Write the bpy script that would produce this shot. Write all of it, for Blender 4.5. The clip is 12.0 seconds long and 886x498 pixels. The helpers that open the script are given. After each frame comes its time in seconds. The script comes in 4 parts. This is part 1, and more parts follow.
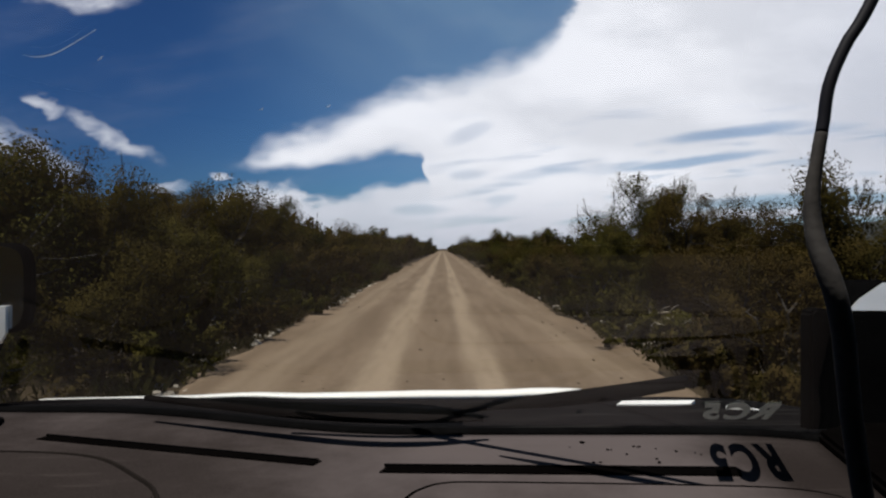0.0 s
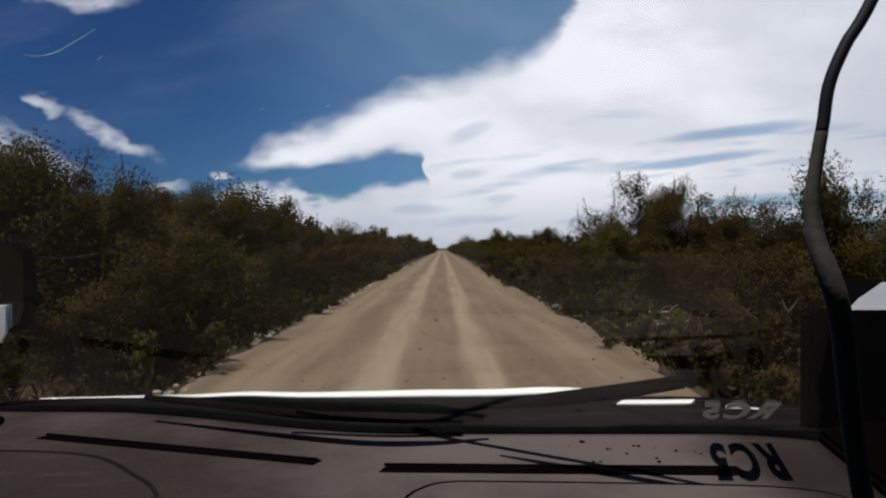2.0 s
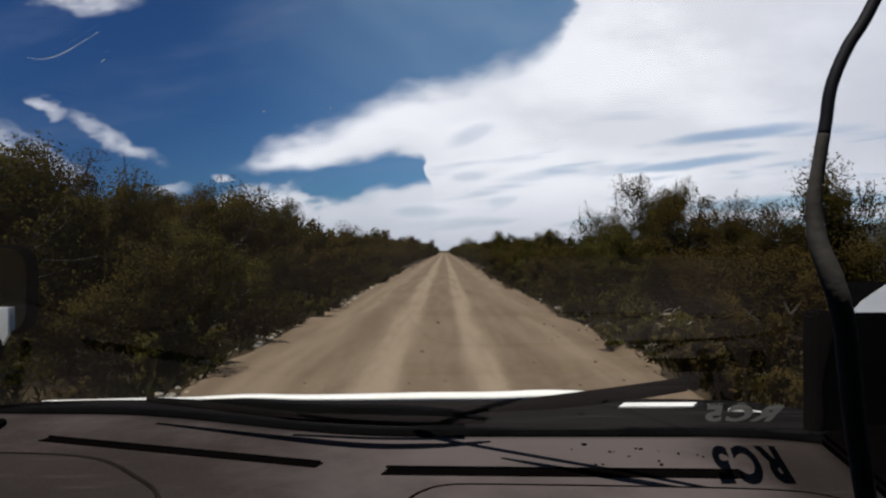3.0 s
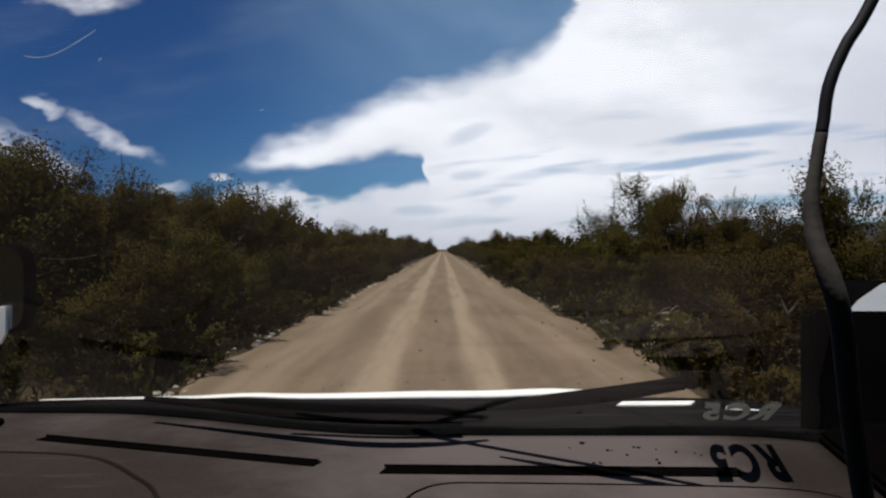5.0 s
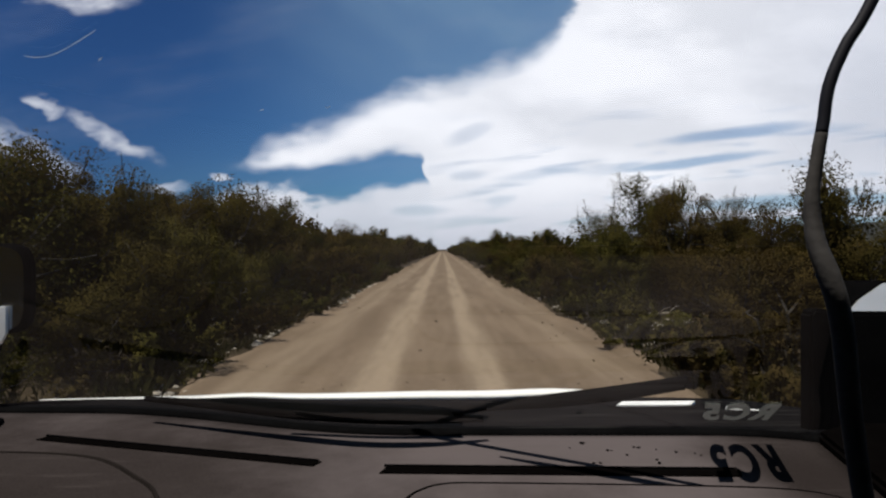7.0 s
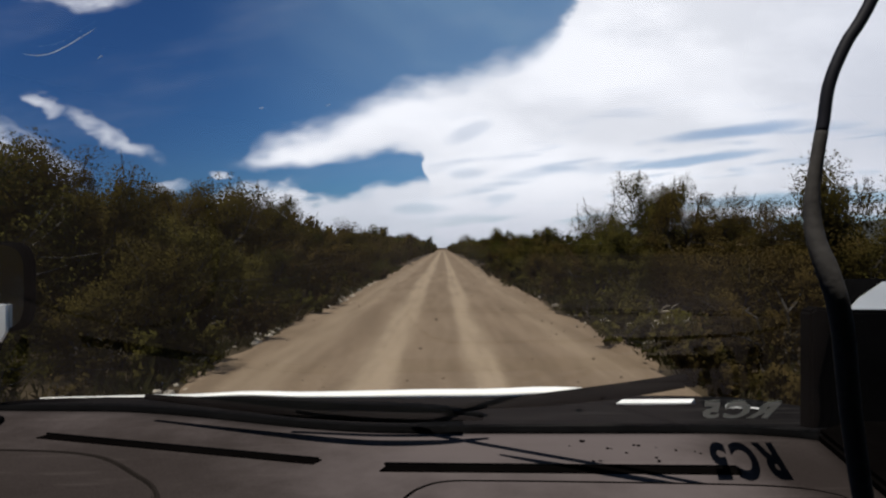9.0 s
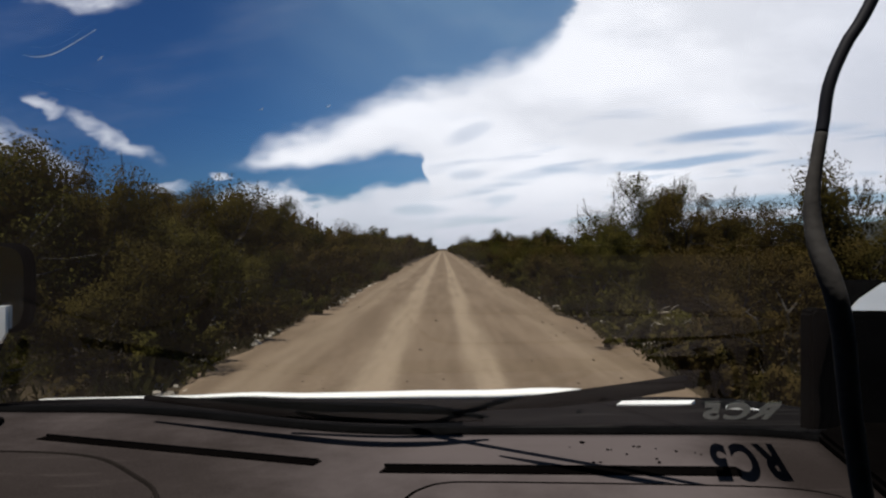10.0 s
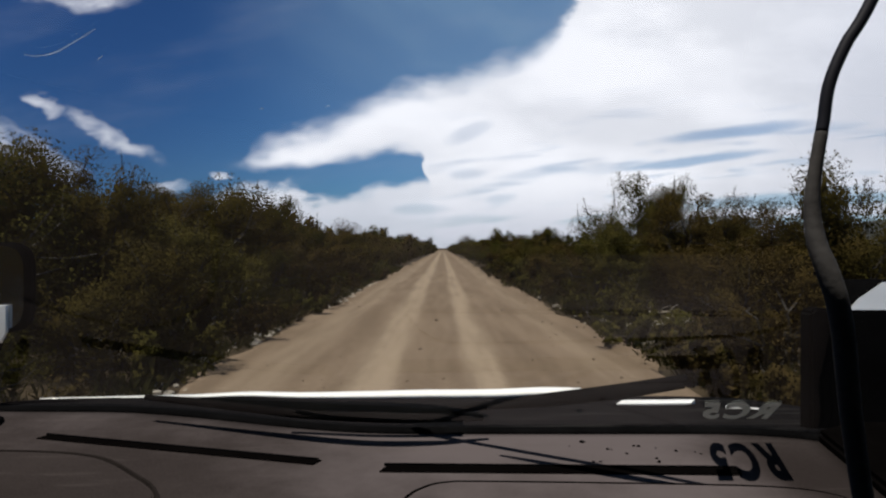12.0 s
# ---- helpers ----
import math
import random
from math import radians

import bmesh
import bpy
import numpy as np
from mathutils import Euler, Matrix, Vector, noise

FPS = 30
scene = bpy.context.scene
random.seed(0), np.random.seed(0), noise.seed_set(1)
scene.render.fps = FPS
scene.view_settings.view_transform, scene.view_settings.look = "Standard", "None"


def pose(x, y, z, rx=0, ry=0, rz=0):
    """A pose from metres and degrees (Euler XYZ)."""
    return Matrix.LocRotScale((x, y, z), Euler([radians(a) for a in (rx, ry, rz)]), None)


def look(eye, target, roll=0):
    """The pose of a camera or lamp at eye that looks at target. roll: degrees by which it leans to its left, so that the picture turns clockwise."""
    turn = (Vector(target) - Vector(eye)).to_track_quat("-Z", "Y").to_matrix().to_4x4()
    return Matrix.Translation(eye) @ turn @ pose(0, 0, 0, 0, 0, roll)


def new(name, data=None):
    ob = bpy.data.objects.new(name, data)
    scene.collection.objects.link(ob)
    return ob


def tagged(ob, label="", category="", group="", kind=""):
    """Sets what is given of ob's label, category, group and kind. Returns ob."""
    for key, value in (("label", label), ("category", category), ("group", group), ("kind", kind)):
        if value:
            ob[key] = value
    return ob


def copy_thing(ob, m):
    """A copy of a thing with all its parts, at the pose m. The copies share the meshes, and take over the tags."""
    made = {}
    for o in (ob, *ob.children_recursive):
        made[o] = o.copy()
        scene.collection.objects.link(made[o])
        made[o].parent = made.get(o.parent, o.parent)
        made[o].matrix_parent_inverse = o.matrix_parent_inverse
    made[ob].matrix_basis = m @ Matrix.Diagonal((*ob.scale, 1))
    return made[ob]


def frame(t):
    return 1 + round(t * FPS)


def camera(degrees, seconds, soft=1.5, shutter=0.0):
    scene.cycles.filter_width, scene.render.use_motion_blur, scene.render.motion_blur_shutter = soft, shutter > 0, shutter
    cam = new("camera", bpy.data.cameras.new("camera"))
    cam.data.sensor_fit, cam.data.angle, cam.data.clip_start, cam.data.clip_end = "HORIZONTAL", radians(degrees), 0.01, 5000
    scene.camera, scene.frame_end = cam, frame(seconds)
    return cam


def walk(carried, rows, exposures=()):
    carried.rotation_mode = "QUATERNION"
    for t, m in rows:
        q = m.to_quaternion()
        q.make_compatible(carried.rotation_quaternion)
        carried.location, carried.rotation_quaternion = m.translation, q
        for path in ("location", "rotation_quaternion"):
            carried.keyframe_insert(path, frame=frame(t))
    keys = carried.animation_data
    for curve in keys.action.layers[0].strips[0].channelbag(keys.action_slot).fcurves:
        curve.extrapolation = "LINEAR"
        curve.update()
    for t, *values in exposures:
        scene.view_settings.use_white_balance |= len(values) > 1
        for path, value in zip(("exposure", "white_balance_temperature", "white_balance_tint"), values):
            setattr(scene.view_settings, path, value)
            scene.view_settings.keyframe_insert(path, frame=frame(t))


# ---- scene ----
cam = camera(74.0, 12.0, soft=2.25)
EYE = 1.50
# the car rocks a little on the rough road: seconds, tilt, turn
ROWS = ((0.0, 89.97, -0.04), (0.5, 89.91, -0.04), (1.0, 89.97, -0.04), (1.5, 89.97, -0.04), (2.0, 89.91, -0.04), (2.5, 90.25, 0.07), (3.0, 90.14, 0.13),
        (3.2, 89.86, -0.04), (5.0, 90.03, -0.04), (5.5, 89.83, -0.04), (6.0, 89.97, -0.04), (6.5, 90.05, -0.04), (7.0, 90.03, -0.04), (9.0, 89.86, -0.04),
        (9.5, 90.19, -0.04), (10.0, 89.97, -0.04), (10.5, 90.00, -0.04), (11.0, 90.03, -0.04), (11.5, 90.03, -0.04), (12.0, 89.91, -0.04))
walk(cam, [(t, pose(0, 0, EYE, tilt, 0, turn)) for t, tilt, turn in ROWS], exposures=((0.0, 0.20), (3.2, 0.20), (4.8, 0.30), (12.0, 0.30)))

# ---- sun and sky ----
SUN_WAY = Vector((0.255, 0.19, -1.0)).normalized()
sun = new("sun", bpy.data.lights.new("sun", "SUN"))
sun.data.energy, sun.data.angle, sun.data.color = 5.0, radians(0.6), (1.0, 0.93, 0.83)
sun.matrix_world = look((0, 0, 30), Vector((0, 0, 30)) + SUN_WAY)

world = bpy.data.worlds.new("sky")
scene.world = world
world.use_nodes = True
WT = world.node_tree
WT.nodes.clear()


class Val:
    """A socket of a node tree, for sums and products of node values."""
    def __init__(self, tree, socket):
        self.tree, self.socket = tree, socket

    def op(self, kind, *others, clamp=False):
        n = self.tree.nodes.new("ShaderNodeMath")
        n.operation, n.use_clamp = kind, clamp
        for i, o in enumerate((self, *others)):
            if isinstance(o, Val):
                self.tree.links.new(o.socket, n.inputs[i])
            else:
                n.inputs[i].default_value = o
        return Val(self.tree, n.outputs[0])

    def __add__(self, o):
        return self.op("ADD", o)

    def __sub__(self, o):
        return self.op("SUBTRACT", o)

    def __mul__(self, o):
        return self.op("MULTIPLY", o)

    def __truediv__(self, o):
        return self.op("DIVIDE", o)

    def maxi(self, o):
        return self.op("MAXIMUM", o)

    def mini(self, o):
        return self.op("MINIMUM", o)

    def step(self, lo, hi):
        """0 below lo, 1 above hi, smooth between (lo may exceed hi)."""
        n = self.tree.nodes.new("ShaderNodeMapRange")
        n.interpolation_type = "SMOOTHSTEP"
        self.tree.links.new(self.socket, n.inputs[0])
        a, b, c, d = (lo, hi, 0.0, 1.0) if lo < hi else (hi, lo, 1.0, 0.0)
        for i, v in zip((1, 2, 3, 4), (a, b, c, d)):
            n.inputs[i].default_value = v
        return Val(self.tree, n.outputs[0])

    def curve(self, lo, hi, points):
        """A smooth line through points (x, y), x from lo to hi."""
        m = self.tree.nodes.new("ShaderNodeMapRange")
        self.tree.links.new(self.socket, m.inputs[0])
        m.inputs[1].default_value, m.inputs[2].default_value = lo, hi
        n = self.tree.nodes.new("ShaderNodeFloatCurve")
        c = n.mapping.curves[0]
        n.mapping.use_clip = False
        pts = [((x - lo) / (hi - lo), y) for x, y in points]
        c.points[0].location, c.points[1].location = pts[0], pts[-1]
        for p in pts[1:-1]:
            c.points.new(*p)
        n.mapping.update()
        self.tree.links.new(m.outputs[0], n.inputs[1])
        return Val(self.tree, n.outputs[0])


def vec(tree, x, y, z=0.0):
    n = tree.nodes.new("ShaderNodeCombineXYZ")
    for i, v in enumerate((x, y, z)):
        if isinstance(v, Val):
            tree.links.new(v.socket, n.inputs[i])
        else:
            n.inputs[i].default_value = v
    return n.outputs[0]


def noise_of(tree, vector, scale, detail=4.0, rough=0.55):
    n = tree.nodes.new("ShaderNodeTexNoise")
    n.inputs["Scale"].default_value, n.inputs["Detail"].default_value, n.inputs["Roughness"].default_value = scale, detail, rough
    if vector is not None:
        tree.links.new(vector, n.inputs["Vector"])
    return Val(tree, n.outputs["Fac"])


def mix_rgb(tree, fac, a, b, blend="MIX"):
    n = tree.nodes.new("ShaderNodeMix")
    n.data_type, n.blend_type = "RGBA", blend
    for socket, v in ((n.inputs[0], fac), (n.inputs[6], a), (n.inputs[7], b)):
        if isinstance(v, Val):
            tree.links.new(v.socket, socket)
        elif isinstance(v, (int, float)):
            socket.default_value = v
        elif isinstance(v, tuple):
            socket.default_value = (*v, 1.0)
        else:
            tree.links.new(v, socket)
    return n.outputs[2]


def build_sky():
    co = WT.nodes.new("ShaderNodeTexCoord")
    sep = WT.nodes.new("ShaderNodeSeparateXYZ")
    WT.links.new(co.outputs["Generated"], sep.inputs[0])
    x, y, z = (Val(WT, s) for s in sep.outputs)
    ahead = y.op("ABSOLUTE").maxi(0.06)
    u, v = x / ahead, z / ahead
    # ragged outlines
    w1 = noise_of(WT, vec(WT, u, v * 1.6, 3.1), 5.0, 6.0, 0.6) - 0.5
    w2 = noise_of(WT, vec(WT, u * 0.8, v * 1.9, 8.4), 13.0, 3.0, 0.5) - 0.5
    w3 = noise_of(WT, vec(WT, u + v * 0.4, v * 1.7 - u * 0.35, 4.4), 22.0, 3.0, 0.5) - 0.5
    uu = u + w1 * 0.12 + w2 * 0.085 + w3 * 0.03
    vv = v + w1 * 0.055 + w2 * 0.066 + w3 * 0.048
    top = uu.curve(-1.0, 1.0, [(-1.0, 0.0), (-0.36, 0.125), (-0.31, 0.17), (-0.21, 0.20), (-0.08, 0.268), (0.07, 0.305), (0.17, 0.345), (0.235, 0.46), (0.33, 0.60), (1.0, 0.66)])
    un, vn = u + w1 * 0.04 + w2 * 0.035, v + w1 * 0.03 + w2 * 0.03 + w3 * 0.02
    under = un.curve(-1.0, 1.0, [(-1.0, 0.15), (-0.30, 0.138), (-0.244, 0.138), (-0.138, 0.156), (-0.055, 0.166), (-0.030, 0.148), (-0.014, 0.02), (0.05, 0.0), (1.0, 0.0)])
    bank = uu.curve(-1.0, 1.0, [(-1.0, 0.03), (-0.55, 0.05), (-0.40, 0.082), (-0.27, 0.112), (-0.20, 0.085), (-0.10, 0.105), (0.0, 0.125), (0.1, 0.13), (1.0, 0.13)])
    sheet = (top - vv).step(-0.022, 0.034) * (vn - under).step(-0.008, 0.018)
    low = (bank - vv).step(-0.012, 0.022)

    def puff(cu, cv, ru, rv, lean=0.0):
        pu, pv = u + w1 * 0.07 + w2 * 0.06 + w3 * 0.02, v + w1 * 0.04 + w2 * 0.035 + w3 * 0.02
        du, dv = (pu - cu), (pv - cv) - (pu - cu) * lean
        r = (du * du) / (ru * ru) + (dv * dv) / (rv * rv)
        return r.step(2.0, 0.0)
    cloud = sheet.maxi(low * 0.93)
    for p in ((-0.61, 0.432, 0.075, 0.03, 0.0), (-0.560, 0.192, 0.070, 0.019, -0.5), (-0.675, 0.246, 0.026, 0.014, -0.4), (-0.72, 0.165, 0.10, 0.032, -0.45),
              (-0.375, 0.125, 0.02, 0.006, 0.0), (-0.47, 0.105, 0.03, 0.010, 0.0)):
        cloud = cloud.maxi(puff(*p) * (w2 * 1.6 + w3 * 1.4 + 0.45))
    # grey-blue streaks that the bright sheet lets through
    st = noise_of(WT, vec(WT, u * 1.2, v * 11.0 - u * 1.3, 1.7), 3.0, 3.0, 0.5)
    st2 = noise_of(WT, vec(WT, u * 3.0, v * 16.0 - u * 1.0, 5.2), 3.2, 4.0, 0.55)
    where = v.step(0.30, 0.12) * u.step(-0.12, 0.16)
    gaps = (st.step(0.53, 0.68) * 0.85).maxi(st2.step(0.56, 0.72) * 0.55) * where

    def lens(cu, cv, ru, rv, lean):
        du, dv = (u - cu + w1 * 0.06), (v - cv + w2 * 0.015) - (u - cu) * lean
        return ((du * du) / (ru * ru) + (dv * dv) / (rv * rv)).step(1.5, 0.0)
    for p in ((0.50, 0.198, 0.13, 0.012, 0.12), (0.42, 0.148, 0.15, 0.009, 0.12), (0.62, 0.082, 0.26, 0.014, 0.05), (0.70, 0.045, 0.30, 0.012, 0.0)):
        gaps = gaps.maxi(lens(*p))
    for p in ((0.05, 0.198, 0.040, 0.016, 0.3), (0.15, 0.125, 0.05, 0.008, 0.1), (0.05, 0.128, 0.035, 0.010, 0.1), (-0.04, 0.065, 0.05, 0.010, 0.0), (0.10, 0.085, 0.03, 0.008, 0.2)):
        gaps = gaps.maxi(lens(*p) * 0.45)
    cloud = cloud * (gaps * -0.64 + 1.0)
    # thin veils in the blue
    veil = noise_of(WT, vec(WT, u * 1.1 + v * 0.7, v * 4.5 - u * 0.9, 2.2), 2.2, 6.0, 0.62).step(0.46, 0.82) * 0.05
    gu, gv = u - 0.16, v - 0.46
    shine = (gu * gu + gv * gv * 1.4).op("SQRT").step(0.62, 0.08) * v.step(0.85, 0.50)
    comb = noise_of(WT, vec(WT, u * 2.0 + v * 2.6, v * 1.2 - u * 0.5, 7.7), 3.4, 5.0, 0.6).step(0.30, 0.75)
    cloud = cloud.maxi(veil)
    # behind the shoulder: broken cloud of the same kind
    back = noise_of(WT, co.outputs["Generated"], 2.4, 6.0, 0.58).step(0.58, 0.74) * 0.5
    front = y.step(0.05, 0.22)
    cloud = cloud * front + back * (front * -1.0 + 1.0)
    cloud = cloud.mini(1.0)
    sky = WT.nodes.new("ShaderNodeTexSky")
    sky.sky_type, sky.sun_disc = "NISHITA", False
    sky.sun_elevation, sky.sun_rotation = math.asin(-SUN_WAY.z), math.atan2(-SUN_WAY.x, -SUN_WAY.y)
    sky.air_density, sky.dust_density, sky.ozone_density = 1.0, 0.6, 2.5
    blue = mix_rgb(WT, 1.0, sky.outputs[0], (0.278, 0.425, 0.620), "MULTIPLY")
    body = noise_of(WT, vec(WT, u, v * 2.4, 6.6), 3.2, 6.0, 0.55)
    lit = mix_rgb(WT, body.step(0.36, 0.60), (8.6, 8.7, 9.6), (10.7, 10.7, 11.6))
    lit = mix_rgb(WT, u.step(0.40, 0.78) * 0.6, lit, (6.4, 6.7, 8.0))
    lit = mix_rgb(WT, v.step(0.13, 0.0) * 0.75, lit, (5.6, 5.9, 7.1))
    # the blue pales towards the bright sheet
    glow = (u - v * 0.4).step(-0.75, 0.35)
    blue = mix_rgb(WT, glow, mix_rgb(WT, 1.0, blue, (0.50, 0.64, 0.80), "MULTIPLY"), mix_rgb(WT, 1.0, blue, (1.6, 1.85, 1.75), "MULTIPLY"))
    deep = z.step(0.36, 0.66) * 0.92
    blue = mix_rgb(WT, deep, blue, (0.26, 0.64, 1.16))
    blue = mix_rgb(WT, shine * (comb * 0.30 + 0.55), blue, (1.95, 3.15, 4.85))
    colour = mix_rgb(WT, cloud, blue, lit)
    bg = WT.nodes.new("ShaderNodeBackground")
    bg.inputs[1].default_value = 0.08
    WT.links.new(colour, bg.inputs[0])
    out = WT.nodes.new("ShaderNodeOutputWorld")
    WT.links.new(bg.outputs[0], out.inputs[0])


build_sky()


# ---- materials ----
def material(name):
    m = bpy.data.materials.new(name)
    m.use_nodes = True
    t = m.node_tree
    t.nodes.clear()
    out = t.nodes.new("ShaderNodeOutputMaterial")
    b = t.nodes.new("ShaderNodeBsdfPrincipled")
    t.links.new(b.outputs[0], out.inputs[0])
    return m, t, b, out


def coords(t):
    return t.nodes.new("ShaderNodeTexCoord").outputs["Object"]


def bump(t, b, height, strength, distance):
    n = t.nodes.new("ShaderNodeBump")
    n.inputs["Strength"].default_value, n.inputs["Distance"].default_value = strength, distance
    t.links.new(height.socket, n.inputs["Height"])
    t.links.new(n.outputs[0], b.inputs["Normal"])


def surface(name, dark, light, scale=6.0, fine=90.0, rough=0.6, metal=0.0, relief=0.2, depth=0.002, dirt=None, coat=0.0, gloss=0.5, ior=1.5):
    """Two-scale mottled material: broad stains and fine grain."""
    m, t, b, _ = material(name)
    c = coords(t)
    broad = noise_of(t, c, scale, 4.0)
    grain = noise_of(t, c, fine, 3.0)
    col = mix_rgb(t, (broad * 0.65 + grain * 0.35).step(0.35, 0.65), dark, light)
    if dirt:
        col = mix_rgb(t, noise_of(t, c, scale * 0.6, 6.0, 0.65).step(0.52, 0.72) * 0.6, col, dirt)
    t.links.new(col, b.inputs["Base Color"])
    r = broad.step(0.3, 0.7) * 0.16 + (rough - 0.08)
    t.links.new(r.socket, b.inputs["Roughness"])
    b.inputs["Metallic"].default_value = metal
    b.inputs["Coat Weight"].default_value = coat
    b.inputs["Specular IOR Level"].default_value = gloss
    b.inputs["IOR"].default_value = ior
    bump(t, b, grain, relief, depth)
    return m


def dash_material():
    """Grained plastic, dusty mottling; sunnier middle and dim right end painted into the colour."""
    m, t, b, _ = material("warm_grey_dash_plastic")
    c = coords(t)
    s = t.nodes.new("ShaderNodeSeparateXYZ")
    t.links.new(c, s.inputs[0])
    x, y, _z = (Val(t, k) for k in s.outputs)
    broad, cloudy, grain = noise_of(t, c, 2.2, 4.0), noise_of(t, c, 7.0, 6.0, 0.65), noise_of(t, c, 420.0, 3.0)
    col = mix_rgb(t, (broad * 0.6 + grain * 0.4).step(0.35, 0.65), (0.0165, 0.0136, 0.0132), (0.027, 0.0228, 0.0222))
    # uneven sunlight put into the colour by x and y, plus mottling
    lit_dust = x.step(-0.45, 0.10) * 0.85 - x.step(0.28, 0.50) * 1.0 + (cloudy - 0.5) * 1.1 + (y - 0.75) * 1.2
    col = mix_rgb(t, lit_dust.step(0.0, 1.0) * 0.8, col, (0.088, 0.076, 0.078))
    streak = noise_of(t, vec(t, x * 3.0, y * 26.0, 0.0), 2.0, 4.0).step(0.56, 0.75) * 0.30
    col = mix_rgb(t, streak, col, (0.064, 0.055, 0.053))
    t.links.new(col, b.inputs["Base Color"])
    r = cloudy.step(0.3, 0.7) * 0.15 + 0.45
    t.links.new(r.socket, b.inputs["Roughness"])
    b.inputs["Specular IOR Level"].default_value = 0.0
    bump(t, b, grain + cloudy * 0.4, 0.25, 0.0008)
    return m


def road_material():
    m, t, b, _ = material("packed_sandy_earth")
    c = coords(t)
    s = t.nodes.new("ShaderNodeSeparateXYZ")
    t.links.new(c, s.inputs[0])
    x, y, _z = (Val(t, k) for k in s.outputs)
    sway = noise_of(t, vec(t, y * 0.06, 0.0, 0.0), 1.0, 3.0) - 0.5
    xs = x + sway * 0.35 + (noise_of(t, c, 1.6, 4.0) - 0.5) * 0.10
    tracks = ((xs + 0.82).op("ABSOLUTE").step(0.42, 0.14)).maxi((xs - 0.50).op("ABSOLUTE").step(0.36, 0.10))
    tracks = tracks.maxi((xs - 2.0).op("ABSOLUTE").step(0.4, 0.1) * 0.35).maxi((xs + 2.1).op("ABSOLUTE").step(0.5, 0.1) * 0.45)
    broad = noise_of(t, vec(t, x * 1.3, y * 0.30, 2.0), 0.9, 5.0, 0.55)
    mid = noise_of(t, vec(t, x * 2.2, y * 0.16, 0.0), 1.6, 5.0, 0.55)
    grit = noise_of(t, c, 38.0, 4.0, 0.7)
    col = mix_rgb(t, (broad * 0.5 + mid * 0.5).step(0.38, 0.62), (0.112, 0.0832, 0.0592), (0.152, 0.1146, 0.083))
    col = mix_rgb(t, tracks * (mid.step(0.30, 0.62) * 0.5 + 0.5) * 0.85, col, (0.236, 0.187, 0.139))
    gravel = noise_of(t, c, 11.0, 5.0, 0.75)
    col = mix_rgb(t, gravel.step(0.50, 0.70) * 0.45, col, (0.1025, 0.07708, 0.05412))
    col = mix_rgb(t, gravel.step(0.46, 0.30) * 0.35, col, (0.2624, 0.2091, 0.1558))
    col = mix_rgb(t, grit.step(0.58, 0.74) * 0.5, col, (0.0943, 0.07134, 0.05166))
    vor = t.nodes.new("ShaderNodeTexVoronoi")
    vor.inputs["Scale"].default_value = 9.0
    t.links.new(c, vor.inputs["Vector"])
    peb = Val(t, vor.outputs["Distance"]).step(0.16, 0.08) * noise_of(t, c, 1.1, 2.0).step(0.50, 0.62)
    col = mix_rgb(t, peb * 0.55, col, (0.0984, 0.0779, 0.0615))
    t.links.new(col, b.inputs["Base Color"])
    b.inputs["Roughness"].default_value = 0.95
    b.inputs["Specular IOR Level"].default_value = 0.04
    bump(t, b, grit * 0.5 + mid * 0.8 + gravel * 0.9 + peb * 0.6, 0.5, 0.02)
    return m


def soil_material():
    m, t, b, _ = material("dry_scrub_soil")
    c = coords(t)
    broad, mid, fine = noise_of(t, c, 0.35, 5.0, 0.6), noise_of(t, c, 2.6, 5.0, 0.65), noise_of(t, c, 30.0, 4.0, 0.7)
    col = mix_rgb(t, (broad * 0.5 + mid * 0.5).step(0.38, 0.60), (0.0164, 0.01312, 0.00738), (0.04756, 0.03526, 0.02214))
    col = mix_rgb(t, fine.step(0.55, 0.72) * 0.7, col, (0.0287, 0.02624, 0.01476))
    t.links.new(col, b.inputs["Base Color"])
    b.inputs["Roughness"].default_value = 0.95
    b.inputs["Specular IOR Level"].default_value = 0.1
    bump(t, b, mid + fine * 0.4, 0.6, 0.05)
    return m


def leaf_material(name, a, b_, c_):
    """Leaves vary from leaf to leaf, bush to bush, and in patches."""
    m, t, b, out = material(name)
    geo = t.nodes.new("ShaderNodeNewGeometry")
    info = t.nodes.new("ShaderNodeObjectInfo")
    isl, rnd = Val(t, geo.outputs["Random Per Island"]), Val(t, info.outputs["Random"])
    patch = noise_of(t, coords(t), 1.4, 3.0)
    col = mix_rgb(t, isl, a, b_)
    col = mix_rgb(t, (patch + rnd * 0.35 - 0.17).step(0.45, 0.66), col, c_)
    t.links.new(col, b.inputs["Base Color"])
    b.inputs["Roughness"].default_value = 0.85
    b.inputs["Specular IOR Level"].default_value = 0.0
    tr = t.nodes.new("ShaderNodeBsdfTranslucent")
    t.links.new(col, tr.inputs[0])
    mx = t.nodes.new("ShaderNodeMixShader")
    mx.inputs[0].default_value = 0.25
    t.links.new(b.outputs[0], mx.inputs[1])
    t.links.new(tr.outputs[0], mx.inputs[2])
    t.links.new(mx.outputs[0], out.inputs[0])
    return m


